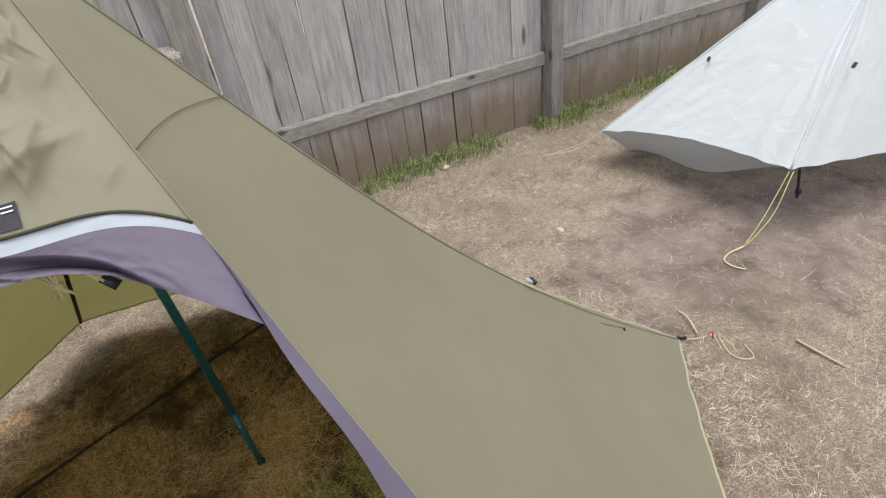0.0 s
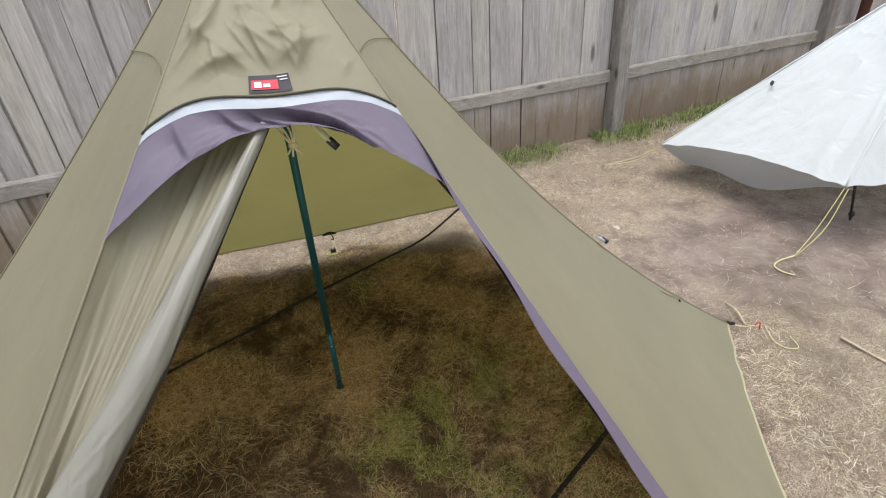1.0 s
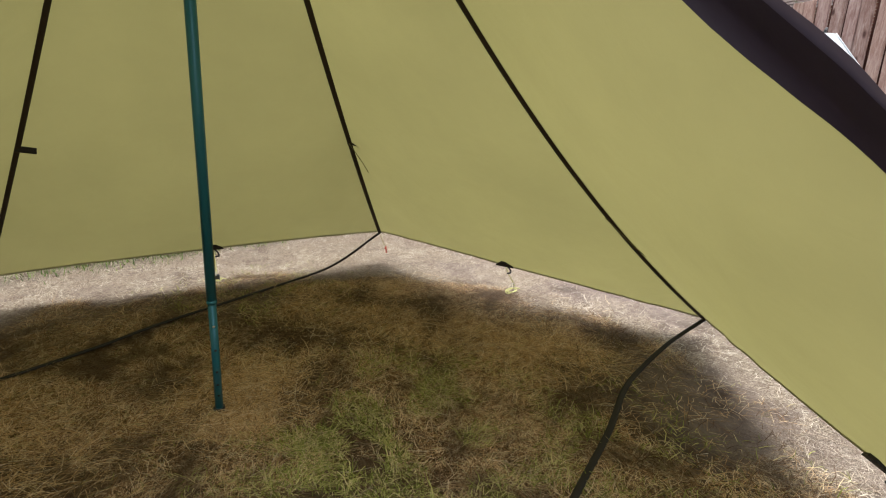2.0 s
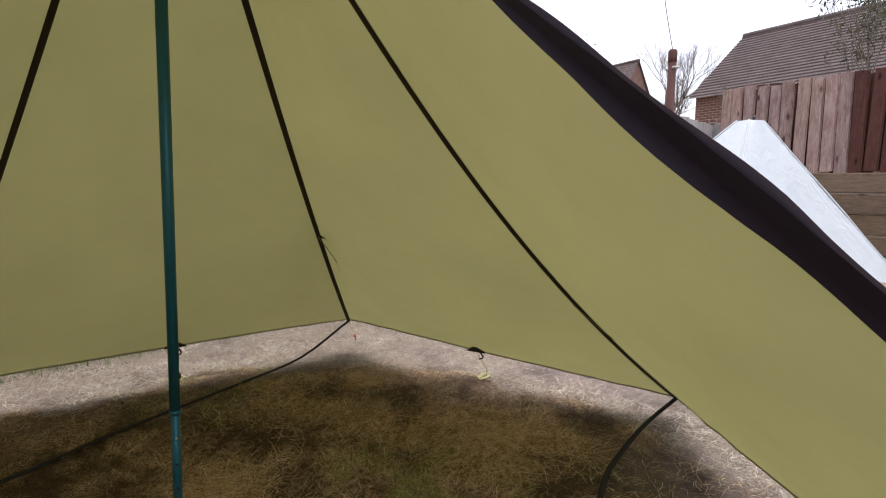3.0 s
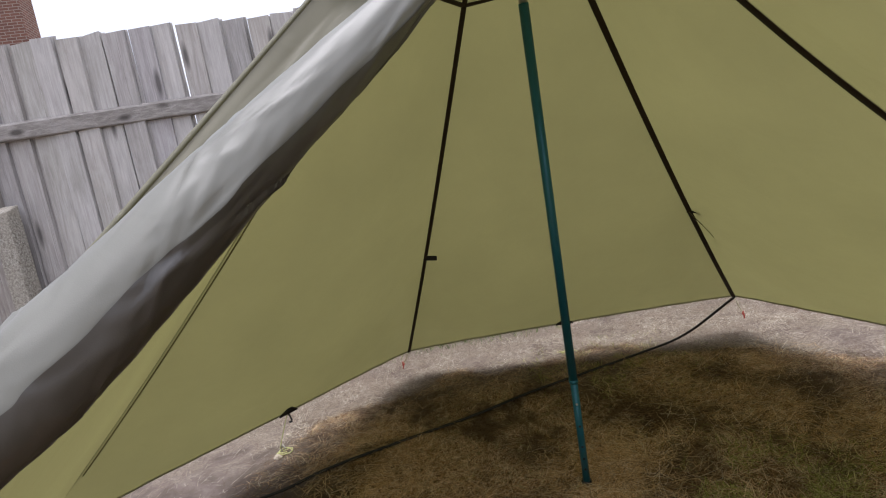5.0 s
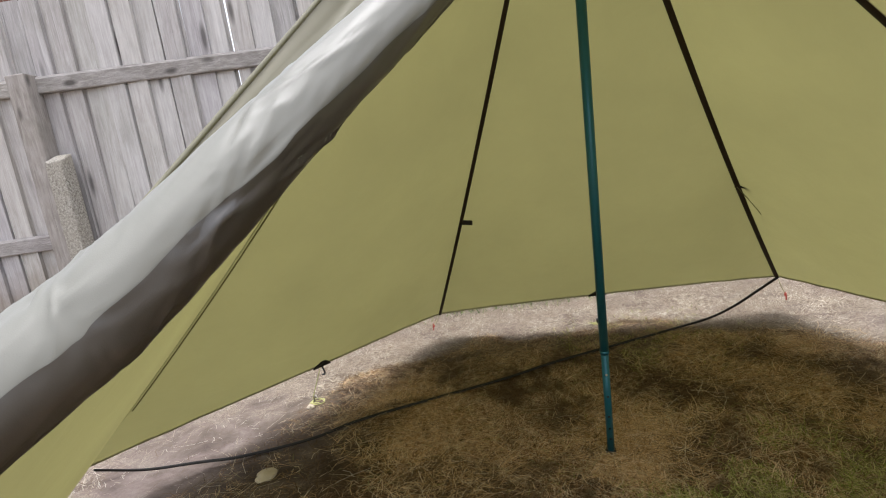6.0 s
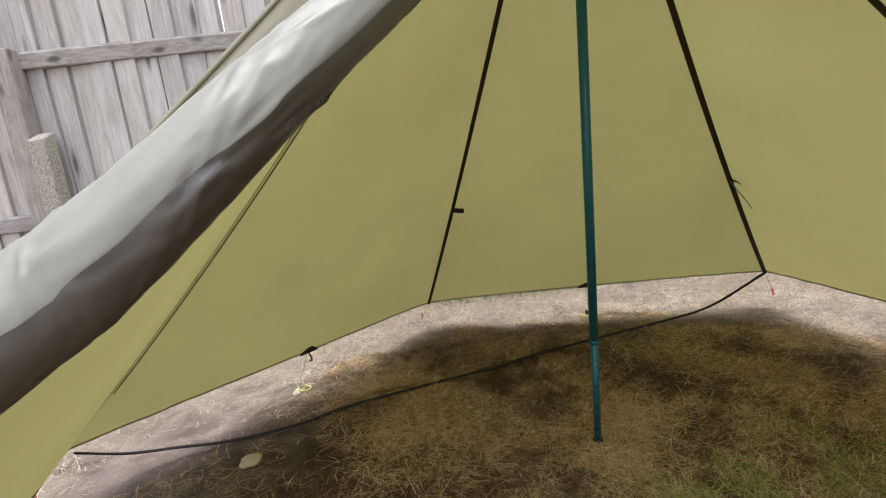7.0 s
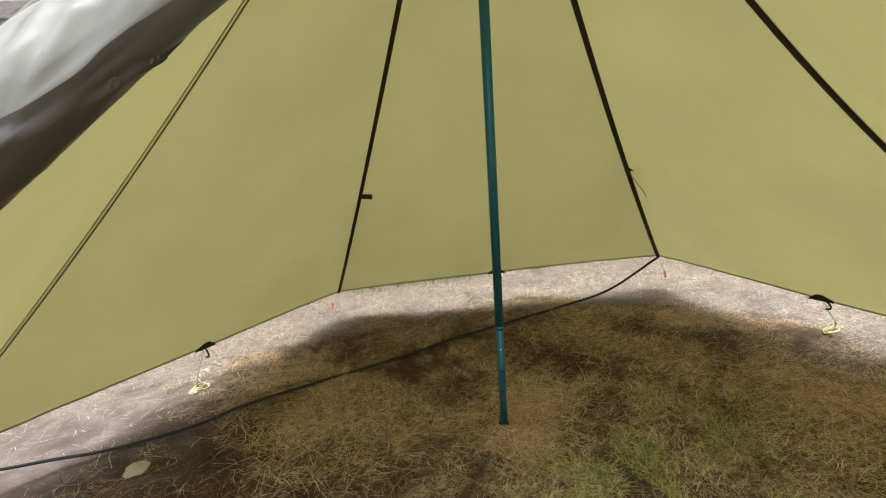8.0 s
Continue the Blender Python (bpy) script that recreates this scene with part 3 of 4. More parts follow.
for key, w in (("a", 0.013), ("b", 0.015), ("c", 0.018)):
    tape("seam_tape", [seam(key, q / 40) for q in range(2, 41)], True, w, M_TAPE, "black webbing along the seam")
tape("seam_tape", [seam("d", q / 40) for q in range(2, 36)], True, 0.004, M_SEAMOLIVE, "thin olive stitched seam")
for key in "abcfgd":
    part("seam_ridge", tube("seam_ridge", [seam(key, q / 40) + (seam(key, q / 40) - MIDDLE - V(0, 0, 0.3)).normalized() * 0.001 for q in range(1, 41)], 0.0022, M_OLIVE, 6), tent)
RING = 0.196
for k1, k2 in (("a", "b"), ("b", "c"), ("g", "d"), ("d", "a"), ("c", "f")):
    line = [cloth_point(k1, k2, RING, q / 16) for q in range(17)]
    tape("ring_tape", line, True, 0.013, M_TAPE, "black webbing ring below the peak")
    tape("ring_stitch", [cloth_point(k1, k2, RING - 0.007 * math.sin(math.pi * q / 16), q / 16) for q in range(17)], False, 0.0012, M_SEAMOLIVE)


# front: hood, reflective edge, valance, door edge
def front(v, z, off=0.0):
    """A point of the front face: v from the left seam to the right one, at height z."""
    u = (APEX.z - z) / (APEX.z - 0.10)
    return seam("g", u).lerp(seam("f", u), v) + V(0, -0.70, 0.714) * off


def hood_z(v):
    return 1.114 + 0.004 * math.sin(v * 9) - 0.020 * abs(2 * v - 1) ** 4 - 0.012 * v


def hood_off(v):
    return 0.028 * math.sin(math.pi * min(1, max(0, v))) ** 0.6


fold_rng = random.Random(21)
FOLDS = [(fold_rng.uniform(0.30, 0.93), fold_rng.uniform(0.08, 0.92), fold_rng.choice((0.5, 0.9, 1.3, 1.9, 2.4)) + fold_rng.uniform(-0.3, 0.3), fold_rng.uniform(0.02, 0.055), fold_rng.uniform(0.008, 0.016), fold_rng.uniform(0.007, 0.02) * fold_rng.choice((1, 1, -0.7))) for _ in range(30)]
FOLDS += [(fold_rng.uniform(0.35, 0.93), fold_rng.uniform(0.06, 0.94), fold_rng.uniform(0.2, 2.9), fold_rng.uniform(0.012, 0.035), fold_rng.uniform(0.003, 0.006), fold_rng.uniform(0.003, 0.008) * fold_rng.choice((1, -0.6))) for _ in range(46)]


def hood_point(u, v):
    z = APEX.z + (hood_z(v) - APEX.z) * max(0.02, u)
    edge = math.sin(math.pi * v) ** 0.6 * (1 - u ** 10) * min(1, u * 2)
    crease = 0.008 * noise.noise((v * 4, u * 3, 2.0))
    for cu, cv, an, half, wide, high in FOLDS:
        du, dv = (u - cu) * 0.3, (v - cv) * 0.34
        if abs(du) + abs(dv) > half * 4 + wide * 10:
            continue
        along, across = du * math.cos(an) + dv * math.sin(an), -du * math.sin(an) + dv * math.cos(an)
        crease += high * math.exp(-across / (wide * 2.2) if across > 0 else across / (wide * 0.5)) * math.exp(-(along / half) ** 2)
    crease *= edge * (1 - math.exp(-((v - 0.51) / 0.13) ** 4 - ((u - 0.95) / 0.09) ** 4))
    return front(v, z, hood_off(v) * u ** 2 + crease)


part("hood", grid_mesh("hood", hood_point, 130, 150, M_HOOD), tent, "crumpled olive vent hood over the door")
part("hood_piping", tube("hood_piping", [hood_point(1, q / 40) + V(0, -0.004, 0.002) for q in range(41)], 0.0019, M_THREAD, 6), tent)


def strip_low(v):
    return hood_z(v) - 0.0135


part("reflective_edge", grid_mesh("reflective_edge", lambda u, v: front(v, hood_z(v) - 0.0135 * u, hood_off(v) + 0.002 + 0.002 * noise.noise((v * 14, u, 0))), 3, 50, M_SILVER), tent, "pale reflective strip on the hood's edge")


def valance_low(v):
    return 1.072 - 0.080 * abs(2 * v - 1) ** 2.4 - 0.03 * max(0, 2 * v - 1.5)


def valance_point(u, v):
    z = strip_low(v) + (valance_low(v) - strip_low(v)) * u
    off = hood_off(v) + 0.002 - 0.006 * u * math.sin(math.pi * v) + 0.006 * u * noise.noise((v * 9, u * 2, 4.0)) + 0.004 * u * abs(noise.noise((v * 22 + u * 3, u * 5, 8.0)))
    for v0, v1, deep, span in ((0.52, 0.84, 0.040, 0.12), (0.30, 0.42, 0.012, 0.06), (0.12, 0.22, 0.010, 0.06), (0.40, 0.56, 0.012, 0.05)):
        k_ = v0 + (v1 - v0) * u - v
        if k_ > 0:
            off -= deep * min(1, k_ / 0.014) * math.exp(-k_ / span) * min(1, u * 3) * min(1, 0.25 + (1 - u) * 2.5)
    return front(v, z, off)


part("valance", grid_mesh("valance", valance_point, 24, 160, M_PURPLE), tent, "purple-grey valance hanging below the hood")


def door_edge(u, v, under=0.0):
    """The edge strip that carries the side panel's cloth past the right front seam."""
    z = 1.06 + (0.10 - 1.06) * u
    inset = (0.002 + 0.004 * max(0, math.sin(u * 24 + 1)) ** 1.5 + 0.003 * noise.noise((u * 13, 5.0, 0))) if under else 0.0
    inset *= min(1, max(0, u - 0.1) * 5)
    inset += 0.0035 * math.exp(-((u - 0.20) / 0.08) ** 2) if under else 0.0
    wide = 0.058 * min(1, 0.05 + 2.6 * u) * (1 - 0.18 * min(1, max(0, u - 0.27) / 0.12)) + 0.003 * noise.noise((u * 9, 3.0, 0))
    d = V(-0.032, -0.040, 0.020).normalized()
    k_ = -inset + (wide * (0.86 if under else 1.0) + inset) * v
    return front(1.0, z) + d * k_ + V(0.60, -0.15, 0.62) * (0.002 - under + 2.2 * min(0, k_) + 0.003 * math.sin(u * 41) * v * (under == 0))


part("door_edge", grid_mesh("door_edge", door_edge, 110, 5, M_PURPLE), tent, "purple-grey edge strip along the door")
part("door_edge_lining", grid_mesh("door_edge_lining", lambda u, v: door_edge(u, v, 0.003), 110, 5, M_DARKTRIM), tent, "black lining of the door edge")

# rolled door
ROLL = smooth_line([(0.012, -0.562, 1.092), (-0.178, -0.794, 0.876), (-0.263, -0.879, 0.788), (-0.334, -0.947, 0.714), (-0.388, -1.011, 0.666), (-0.584, -1.271, 0.484), (-0.784, -1.541, 0.164)], 24)
crease_rng = random.Random(5)
ROLL_CREASES = [(crease_rng.uniform(0.1, 0.68), crease_rng.uniform(0, 2 * math.pi), crease_rng.uniform(0.012, 0.06), crease_rng.uniform(-16, 16), crease_rng.uniform(0.0006, 0.0019), crease_rng.uniform(0.07, 0.2)) for _ in range(60)]


def roll_point(u, an, proud=0.0):
    """A point on the rolled cloth, round the roll by the angle an: a tapering roll pulled into creases."""
    q = u * (len(ROLL) - 1)
    i = min(len(ROLL) - 2, int(q))
    p = ROLL[i].lerp(ROLL[i + 1], q - i)
    d = (ROLL[min(i + 2, len(ROLL) - 1)] - ROLL[max(0, i - 1)]).normalized()
    a = d.cross(V(0, 0, 1)).normalized()
    b = a.cross(d)
    r = 0.007 + 0.0155 * min(1, u * 6.0) + 0.0085 * min(1, max(0, u - 0.2) / 0.34)
    rr = r * (1 + 0.05 * noise.noise((math.cos(an) * 1.6, math.sin(an) * 1.6, u * 7)) + 0.03 * math.sin(2 * an + u * 5)) - 0.002 * an / 6.3 + proud
    rr += 0.0016 * abs(noise.noise((math.cos(an) * 2.4 + u * 12, math.sin(an) * 2.4 - u * 12, u * 18)))
    for cu, ca, half, slope, deep, wide in ROLL_CREASES:
        if abs(u - cu) < 2.2 * half:
            off = (an - ca - slope * (u - cu) + math.pi) % (2 * math.pi) - math.pi
            if abs(off) < 4 * wide:
                rr += deep * (math.exp(-((off - wide * 0.8) / wide) ** 2) - 1.3 * math.exp(-(off / (wide * 0.5)) ** 2)) * math.exp(-((u - cu) / half) ** 2)
    return p + a * (rr * math.cos(an + 1.2)) + b * (rr * 1.03 * math.sin(an + 1.2))


def roll_shade_point(u, v):
    """A dark sheet over the lower half of the roll, painting in its shaded underside."""
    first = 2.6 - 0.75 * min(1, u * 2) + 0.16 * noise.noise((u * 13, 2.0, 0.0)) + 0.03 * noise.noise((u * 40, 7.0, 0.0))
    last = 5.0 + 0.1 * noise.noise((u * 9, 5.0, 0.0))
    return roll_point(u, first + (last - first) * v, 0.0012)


part("door_roll", grid_mesh("door_roll", lambda u, v: roll_point(u, 2 * math.pi * v), 144, 64, M_ROLL), tent, "rolled pale olive door cloth")
part("roll_shade", grid_mesh("roll_shade", roll_shade_point, 144, 36, M_ROLLSHADE), tent, "dark brown sheet painting the shade under the rolled door")


def flap_point(u, v):
    """Gathered cloth between the left front seam and the roll."""
    k_ = u * (len(ROLL) - 1)
    i = min(len(ROLL) - 2, int(k_))
    r = ROLL[i].lerp(ROLL[i + 1], k_ - i)
    z = 1.11 + (0.12 - 1.11) * u
    s_ = front(0.0, z, 0.0)
    p = s_.lerp(r, v)
    w = v - 0.16 * u + 0.10 * noise.noise((v * 1.5, u * 2.2, 1.0))
    fold = 0.030 * math.exp(-max(0, w - 0.22) / 0.16 if w > 0.22 else (w - 0.22) / 0.05) * min(1, u * 3)
    fold += 0.022 * math.exp(-abs(w - 0.52) / 0.07) * max(0, 1 - u * 0.6) + 0.020 * math.exp(-((w - 0.74) / 0.09) ** 2)
    fold += 0.030 * noise.noise((v * 2.6 - u * 1.5, u * 1.8, 9.0)) + 0.008 * abs(noise.noise((v * 6 - u * 4, u * 4, 4.0)))
    fold *= min(1, math.sin(math.pi * v) * 1.6)
    fold *= min(1, 0.15 + u * 2.2)
    fold += 0.006 * abs(noise.noise((v * 11 - u * 7, u * 6, 2.0))) * min(1, math.sin(math.pi * v) * 1.6)
    return p + V(-0.1, -0.8, 0.5) * (fold - 0.03 * math.sin(math.pi * v) * (1 - u) - 0.03 * min(1, v * 9) * min(1, (1 - v) * 3) * (1 - u) ** 6)


part("door_flap", grid_mesh("door_flap", flap_point, 90, 90, M_FLAP), tent, "gathered olive door flap with deep folds")


def tab(at, along, drop, label="black webbing tab"):
    """A folded webbing loop."""
    ob = part("tab", box_mesh("tab", 0.045, 0.006, 0.016, M_BLACK, 0.002), tent, label)
    ob.matrix_basis = Matrix.Translation(at) @ pose(0, 0, 0, 0, drop, along)
    return ob


def hem_tab(at, along):
    """A triangular reinforcement on the hem that carries the hook."""
    outline = ((-0.034, 0.0), (0.034, 0.0), (0.026, 0.008), (0.008, 0.024), (-0.008, 0.024), (-0.026, 0.008))
    verts = [(x, y, z) for y in (-0.003, 0.003) for x, z in outline]
    n = len(outline)
    faces = [tuple(range(n)), tuple(range(2 * n - 1, n - 1, -1))] + [(q, (q + 1) % n, (q + 1) % n + n, q + n) for q in range(n)]
    ob = part("hem_tab", put("hem_tab", verts, faces, M_BLACK, False), tent, "black triangular hem reinforcement")
    ob.matrix_basis = Matrix.Translation(at) @ pose(0, 0, 0, 40, 0, along)


for k1, k2, rz in (("a", "b", 0), ("b", "c", -60), ("c", "f", 245), ("d", "a", 58), ("g", "d", 120)):
    p = cloth_point(k1, k2, 1.0, 0.5)
    hem_tab(p + (MIDDLE + V(0, 0, 0.1) - p).normalized() * 0.007 + V(0, 0, -0.002), rz)
    ob = part("hook", tube("hook", smooth_line([p, p + V(0.012, -0.01, -0.012), p + V(0.016, -0.014, -0.026), p + V(0.004, -0.008, -0.03)], 4), 0.003, M_BLACKPLASTIC, 6), tent)
for key, rz in (("a", -10), ("b", -40)):
    tab(seam(key, 0.655) + (MIDDLE - seam(key, 0.655)).normalized() * 0.01 + V(0.016, 0, 0), rz, 8)
for key in "abcdfg":
    p = CORNER[key]
    part("corner_loop", tube("corner_loop", [p + V(0.0, 0, 0.008), p, (p + (V(p.x, p.y, 0) - MIDDLE).normalized() * 0.03 + V(0, 0, -0.01))], 0.006, M_BLACK, 6), tent)
for key, u in (("b", 0.655), ("c", 0.70)):
    p = seam(key, u) + (MIDDLE - seam(key, u)).normalized() * 0.012
    q = seam(key, u + 0.13) + V(0.03 if key == "b" else 0.0, -0.03, 0.0)
    part("tie_cord", tube("tie_cord", smooth_line([p, p.lerp(q, 0.4) + V(0.015, -0.01, -0.02), q], 6), 0.0012, M_SEAMOLIVE, 5), tent, "thin cord hanging from a seam tie")
    part("cord_end", tube("cord_end", [q, q + V(0.004, -0.002, -0.008)], 0.003, M_BLACK, 6), tent)
# outside pull on the right back seam
p = seam("c", 0.622)
pull = box_mesh("pull", 0.022, 0.016, 0.007, M_SILVER, 0.002)
ob = part("pull", pull, tent, "grey pull-out patch with a clip")
ob.matrix_basis = Matrix.Translation(p + V(0.010, 0, 0.012)) @ pose(0, 0, 0, 0, 35, 0)
clip = part("clip", box_mesh("clip", 0.010, 0.024, 0.012, M_BLACKPLASTIC, 0.002), tent, "small black clip on the seam")
clip.matrix_basis = Matrix.Translation(p + V(0.022, 0, 0.006)) @ pose(0, 0, 0, 0, 35, 0)

# maker's patch: a plain dark patch with a red bar
def patch(name, v0, v1, u0, u1, off, mat):
    lay = V(0, -0.8, 0.6) * off
    return part(name, grid_mesh(name, lambda u, v: hood_point(u0 + (u1 - u0) * u, v0 + (v1 - v0) * v) + lay, 4, 12, mat), tent)


M_PATCH = cloth("dark_woven_patch", (0.02, 0.018, 0.025), (0, 0, 0), 0)
M_REDPATCH = cloth("red_woven_bar", (0.42, 0.03, 0.05), (0, 0, 0), 0)
M_PALEPATCH = cloth("pale_woven_bar", (0.6, 0.6, 0.62), (0, 0, 0), 0)
patch("maker_patch", 0.42, 0.60, 0.915, 0.985, 0.002, M_PATCH)
patch("patch_bar", 0.432, 0.545, 0.936, 0.974, 0.0032, M_REDPATCH)
patch("patch_mark", 0.445, 0.475, 0.945, 0.968, 0.0044, M_PALEPATCH)
patch("patch_mark", 0.482, 0.512, 0.952, 0.966, 0.0044, M_PALEPATCH)
patch("patch_lines", 0.545, 0.59, 0.924, 0.928, 0.0032, M_PALEPATCH)
patch("patch_lines", 0.555, 0.59, 0.936, 0.940, 0.0032, M_PALEPATCH)

# ---- pole ----
pole = thing("tent_pole", (0, 0, 0), "teal anodised aluminium tent pole standing on dead grass", "tent pole")
POLE_TOP = V(0.028, -0.235, 1.40)
at = lambda q: POLE_TOP * q
part("lower_section", tube("lower_section", [at(0.0) + V(0, 0, -0.01), at(0.203)], 0.0086, M_TEAL, 14), pole)
part("middle_section", tube("middle_section", [at(0.203), at(0.768)], 0.0097, M_TEAL, 14), pole)
part("upper_section", tube("upper_section", [at(0.76), at(0.985)], 0.0083, M_ALLOY, 14), pole, "bare alloy upper section")
part("collar", tube("collar", [at(0.200), at(0.206)], 0.0105, M_TEAL, 14), pole)
part("foot", tube("foot", [V(0, 0, -0.012), V(0, -0.001, 0.012)], 0.0125, M_BLACKPLASTIC, 12), pole)
for q in (0.035, 0.056, 0.08, 0.12, 0.162):
    part("button", tube("button", [at(q) + V(0.0, -0.0078, 0), at(q) + V(0.0, -0.0105, 0)], 0.0028, M_ALLOY if q == 0.162 else M_BLACKPLASTIC, 8), pole)


# ---- straps on the ground ----
def on_ground(points, lift=0.006):
    return [V(x, y, ground_height(x, y) + lift) if z is None else V(x, y, z) for x, y, z in points]


def strap(points):
    line = smooth_line(on_ground(points, 0.012), 8)
    solo("ground_strap", tube("ground_strap", line, 0.0075, M_BLACK, 8, 0.4), "black webbing strap lying across the ground", "strap", "straps across the floor")


strap([(-1.26, -0.228, 0.14), (-1.21, -0.13, 0.075), (-1.13, -0.04, 0.035), (-1.02, 0.014, None), (-0.84, 0.088, None), (-0.73, 0.179, None), (-0.54, 0.304, None), (-0.29, 0.431, None), (-0.1, 0.55, None), (0.27, 0.73, None), (0.5, 0.81, 0.05), (0.73, 0.90, 0.14)])
strap([(1.345, -0.232, 0.075), (1.2, -0.235, 0.03), (1.03, -0.28, None), (0.91, -0.34, None), (0.75, -0.45, None), (0.5, -0.60, None), (0.1, -0.86, None), (-0.35, -1.2, None), (-0.78, -1.52, 0.09)])


# ---- guy lines and pegs ----
def guy(points, mat, r=0.0016, name="guy_line", label="thin yellow-green guy line", loose=True):
    line = smooth_line([Vector(p) for p in points], 7)
    return solo(name, tube(name, line, r, mat, 6), label, "guy line", "guy lines")


def peg(x, y, rz, mat=M_ALLOY, label="thin alloy tent peg pushed into the earth"):
    z = ground_height(x, y)
    pts = [V(0, 0, -0.06), V(0.01, 0, 0.02), V(0.014, 0, 0.032), V(0.026, 0, 0.036), V(0.034, 0, 0.026)]
    ob = solo("tent_peg", tube("tent_peg", smooth_line(pts, 4), 0.0026, mat, 6), label, "tent peg", "tent pegs")
    ob.matrix_world = pose(x, y, z, 0, 0, rz)


def heap(x, y, r, seed, turns=2):
    rr = random.Random(seed)
    pts = []
    for i in range(turns * 6):
        a = i * 1.05 + rr.uniform(-0.3, 0.3)
        q = r * rr.uniform(0.55, 1.1)
        px, py = x + q * math.cos(a), y + q * 0.7 * math.sin(a)
        pts.append((px, py, ground_height(px, py) + 0.008 + rr.uniform(0, 0.008)))
    return pts


for key, mid_out in (("ab", 0.06), ("bc", 0.07), ("cf", 0.07), ("da", 0.07)):
    base = cloth_point(key[0], key[1], 1.0, 0.5)
    o = (V(base.x, base.y, 0) - MIDDLE).normalized()
    g = V(base.x, base.y, 0) + o * 0.10
    guy([base, base.lerp(g, 0.5) + V(0, 0, 0.01), V(g.x, g.y, ground_height(g.x, g.y) + 0.02)], M_CORD)
    guy(heap(base.x + o.x * mid_out, base.y + o.y * mid_out, 0.035, ord(key[0])), M_CORD, 0.0018)
    peg(g.x, g.y, math.degrees(math.atan2(-o.y, -o.x)))
for key in "abcd":
    p = CORNER[key]
    o = (V(p.x, p.y, 0) - MIDDLE).normalized()
    g = V(p.x, p.y, 0) + o * 0.17
    guy([p, p.lerp(g, 0.5), V(g.x, g.y, ground_height(g.x, g.y) + 0.02)], M_CORDPALE, 0.0014)
    peg(g.x, g.y, math.degrees(math.atan2(-o.y, -o.x)), M_PEGRED, "red-painted tent peg in dead grass")
guy([(1.52, -0.24, 0.02), (1.50, -0.30, 0.012), (1.51, -0.345, 0.012), (1.55, -0.355, 0.012), (1.57, -0.30, 0.012)], M_CORDPALE, 0.0014)
lock = thing("line_lock", (0.068, 0.91, 0), "small black line lock on a cord over dead grass", "line lock")
part("body", box_mesh("body", 0.026, 0.014, 0.02, M_BLACKPLASTIC, 0.003), lock, local=True).matrix_basis = Matrix.Translation((0, 0, ground_height(0.068, 0.91) + 0.018))
part("cord", tube("cord", smooth_line([V(0.07, 0.935, 0.115), V(0.072, 0.925, 0.07), V(0.068, 0.91, 0.02), V(0.03, 0.93, 0.014)], 6), 0.0016, M_CORD, 6), lock, "thin yellow-green cord")
# cord and toggle hanging below the hood
M_WEBPALE = cord_mat("pale_green_webbing", (0.60, 0.60, 0.34))
for dx, dz in ((-0.010, 0.0), (-0.004, -0.004), (0.003, 0.002), (0.008, -0.002)):
    guy([(0.026 + dx * 1.6, -0.534, 1.082), (0.034 + dx, -0.530, 1.055), (0.036 + dx * 0.3, -0.526, 1.034), (0.038 + dx * 1.2, -0.525, 1.020 + dz)], M_CORDPALE, 0.0017, "hanging_cord", "pale cord hanging inside the door top")
solo("cord_knot", tube("cord_knot", [V(0.030, -0.527, 1.036), V(0.042, -0.525, 1.034)], 0.0045, M_CORDPALE, 8), "pale knot tied in the hanging cords", "knot")
tog = thing("toggle_loop", (0.09, -0.574, 1.04), "pale webbing loop with a black toggle end", "toggle")
part("loop", tube("loop", [V(0.066, -0.542, 1.078), V(0.078, -0.547, 1.061), V(0.094, -0.553, 1.041)], 0.0085, M_WEBPALE, 10, 0.45), tog)
part("toggle_end", tube("toggle_end", [V(0.091, -0.552, 1.044), V(0.103, -0.556, 1.030)], 0.0095, M_BLACKPLASTIC, 4, 0.7), tog, "black plastic end")

# ---- white shelter ----
WP = V(3.0, 0.51, 1.07)
WC = [V(2.02, 1.11, 0.19), V(2.21, 0.14, 0.29), V(3.45, -0.12, 0.20), V(3.95, 0.95, 0.15), V(3.3, 1.55, 0.15)]
white = thing("white_tent", (3.0, 0.5, 0), "translucent white film tarp tent, guyed out beside the fence", "tent")


def white_point(i, u, v):
    a, b = WC[i], WC[(i + 1) % 5]
    top = 0.035
    p = WP.lerp(a, u).lerp(WP.lerp(b, u), v)
    ctr = V(3.0, 0.55, 0)
    out = a.lerp(b, v) - ctr
    out = V(out.x, out.y, 0).normalized()
    lift = (0.06 * (1.35 - 0.7 * v) if i == 0 else 0.03) * 4 * v * (1 - v) * u * u
    ends = math.exp(-((1 - u) / 0.35) ** 2) * 0.005 * (math.sin(v * 46) * (math.exp(-(v / 0.22) ** 2)) + math.sin((1 - v) * 46) * math.exp(-((1 - v) / 0.22) ** 2))
    rib = math.exp(-(v / 0.10) ** 2) + math.exp(-((1 - v) / 0.10) ** 2)
    ends += 0.004 * rib * u * (1 - u) * 4 * math.sin(min(v, 1 - v) * 120 + 5 * noise.noise((u * 3, i, 0.0)))
    ends += 0.005 * noise.noise((v * 11 + i * 7, u * 13, 3.0)) * math.sin(math.pi * v) * min(1, u * 2)
    return p + V(0, 0, -0.03 * math.sin(math.pi * v) * u + lift) - out * (0.05 * math.sin(math.pi * v) * u) + V(0, 0, ends) + out * 0.07 * (1 - u)


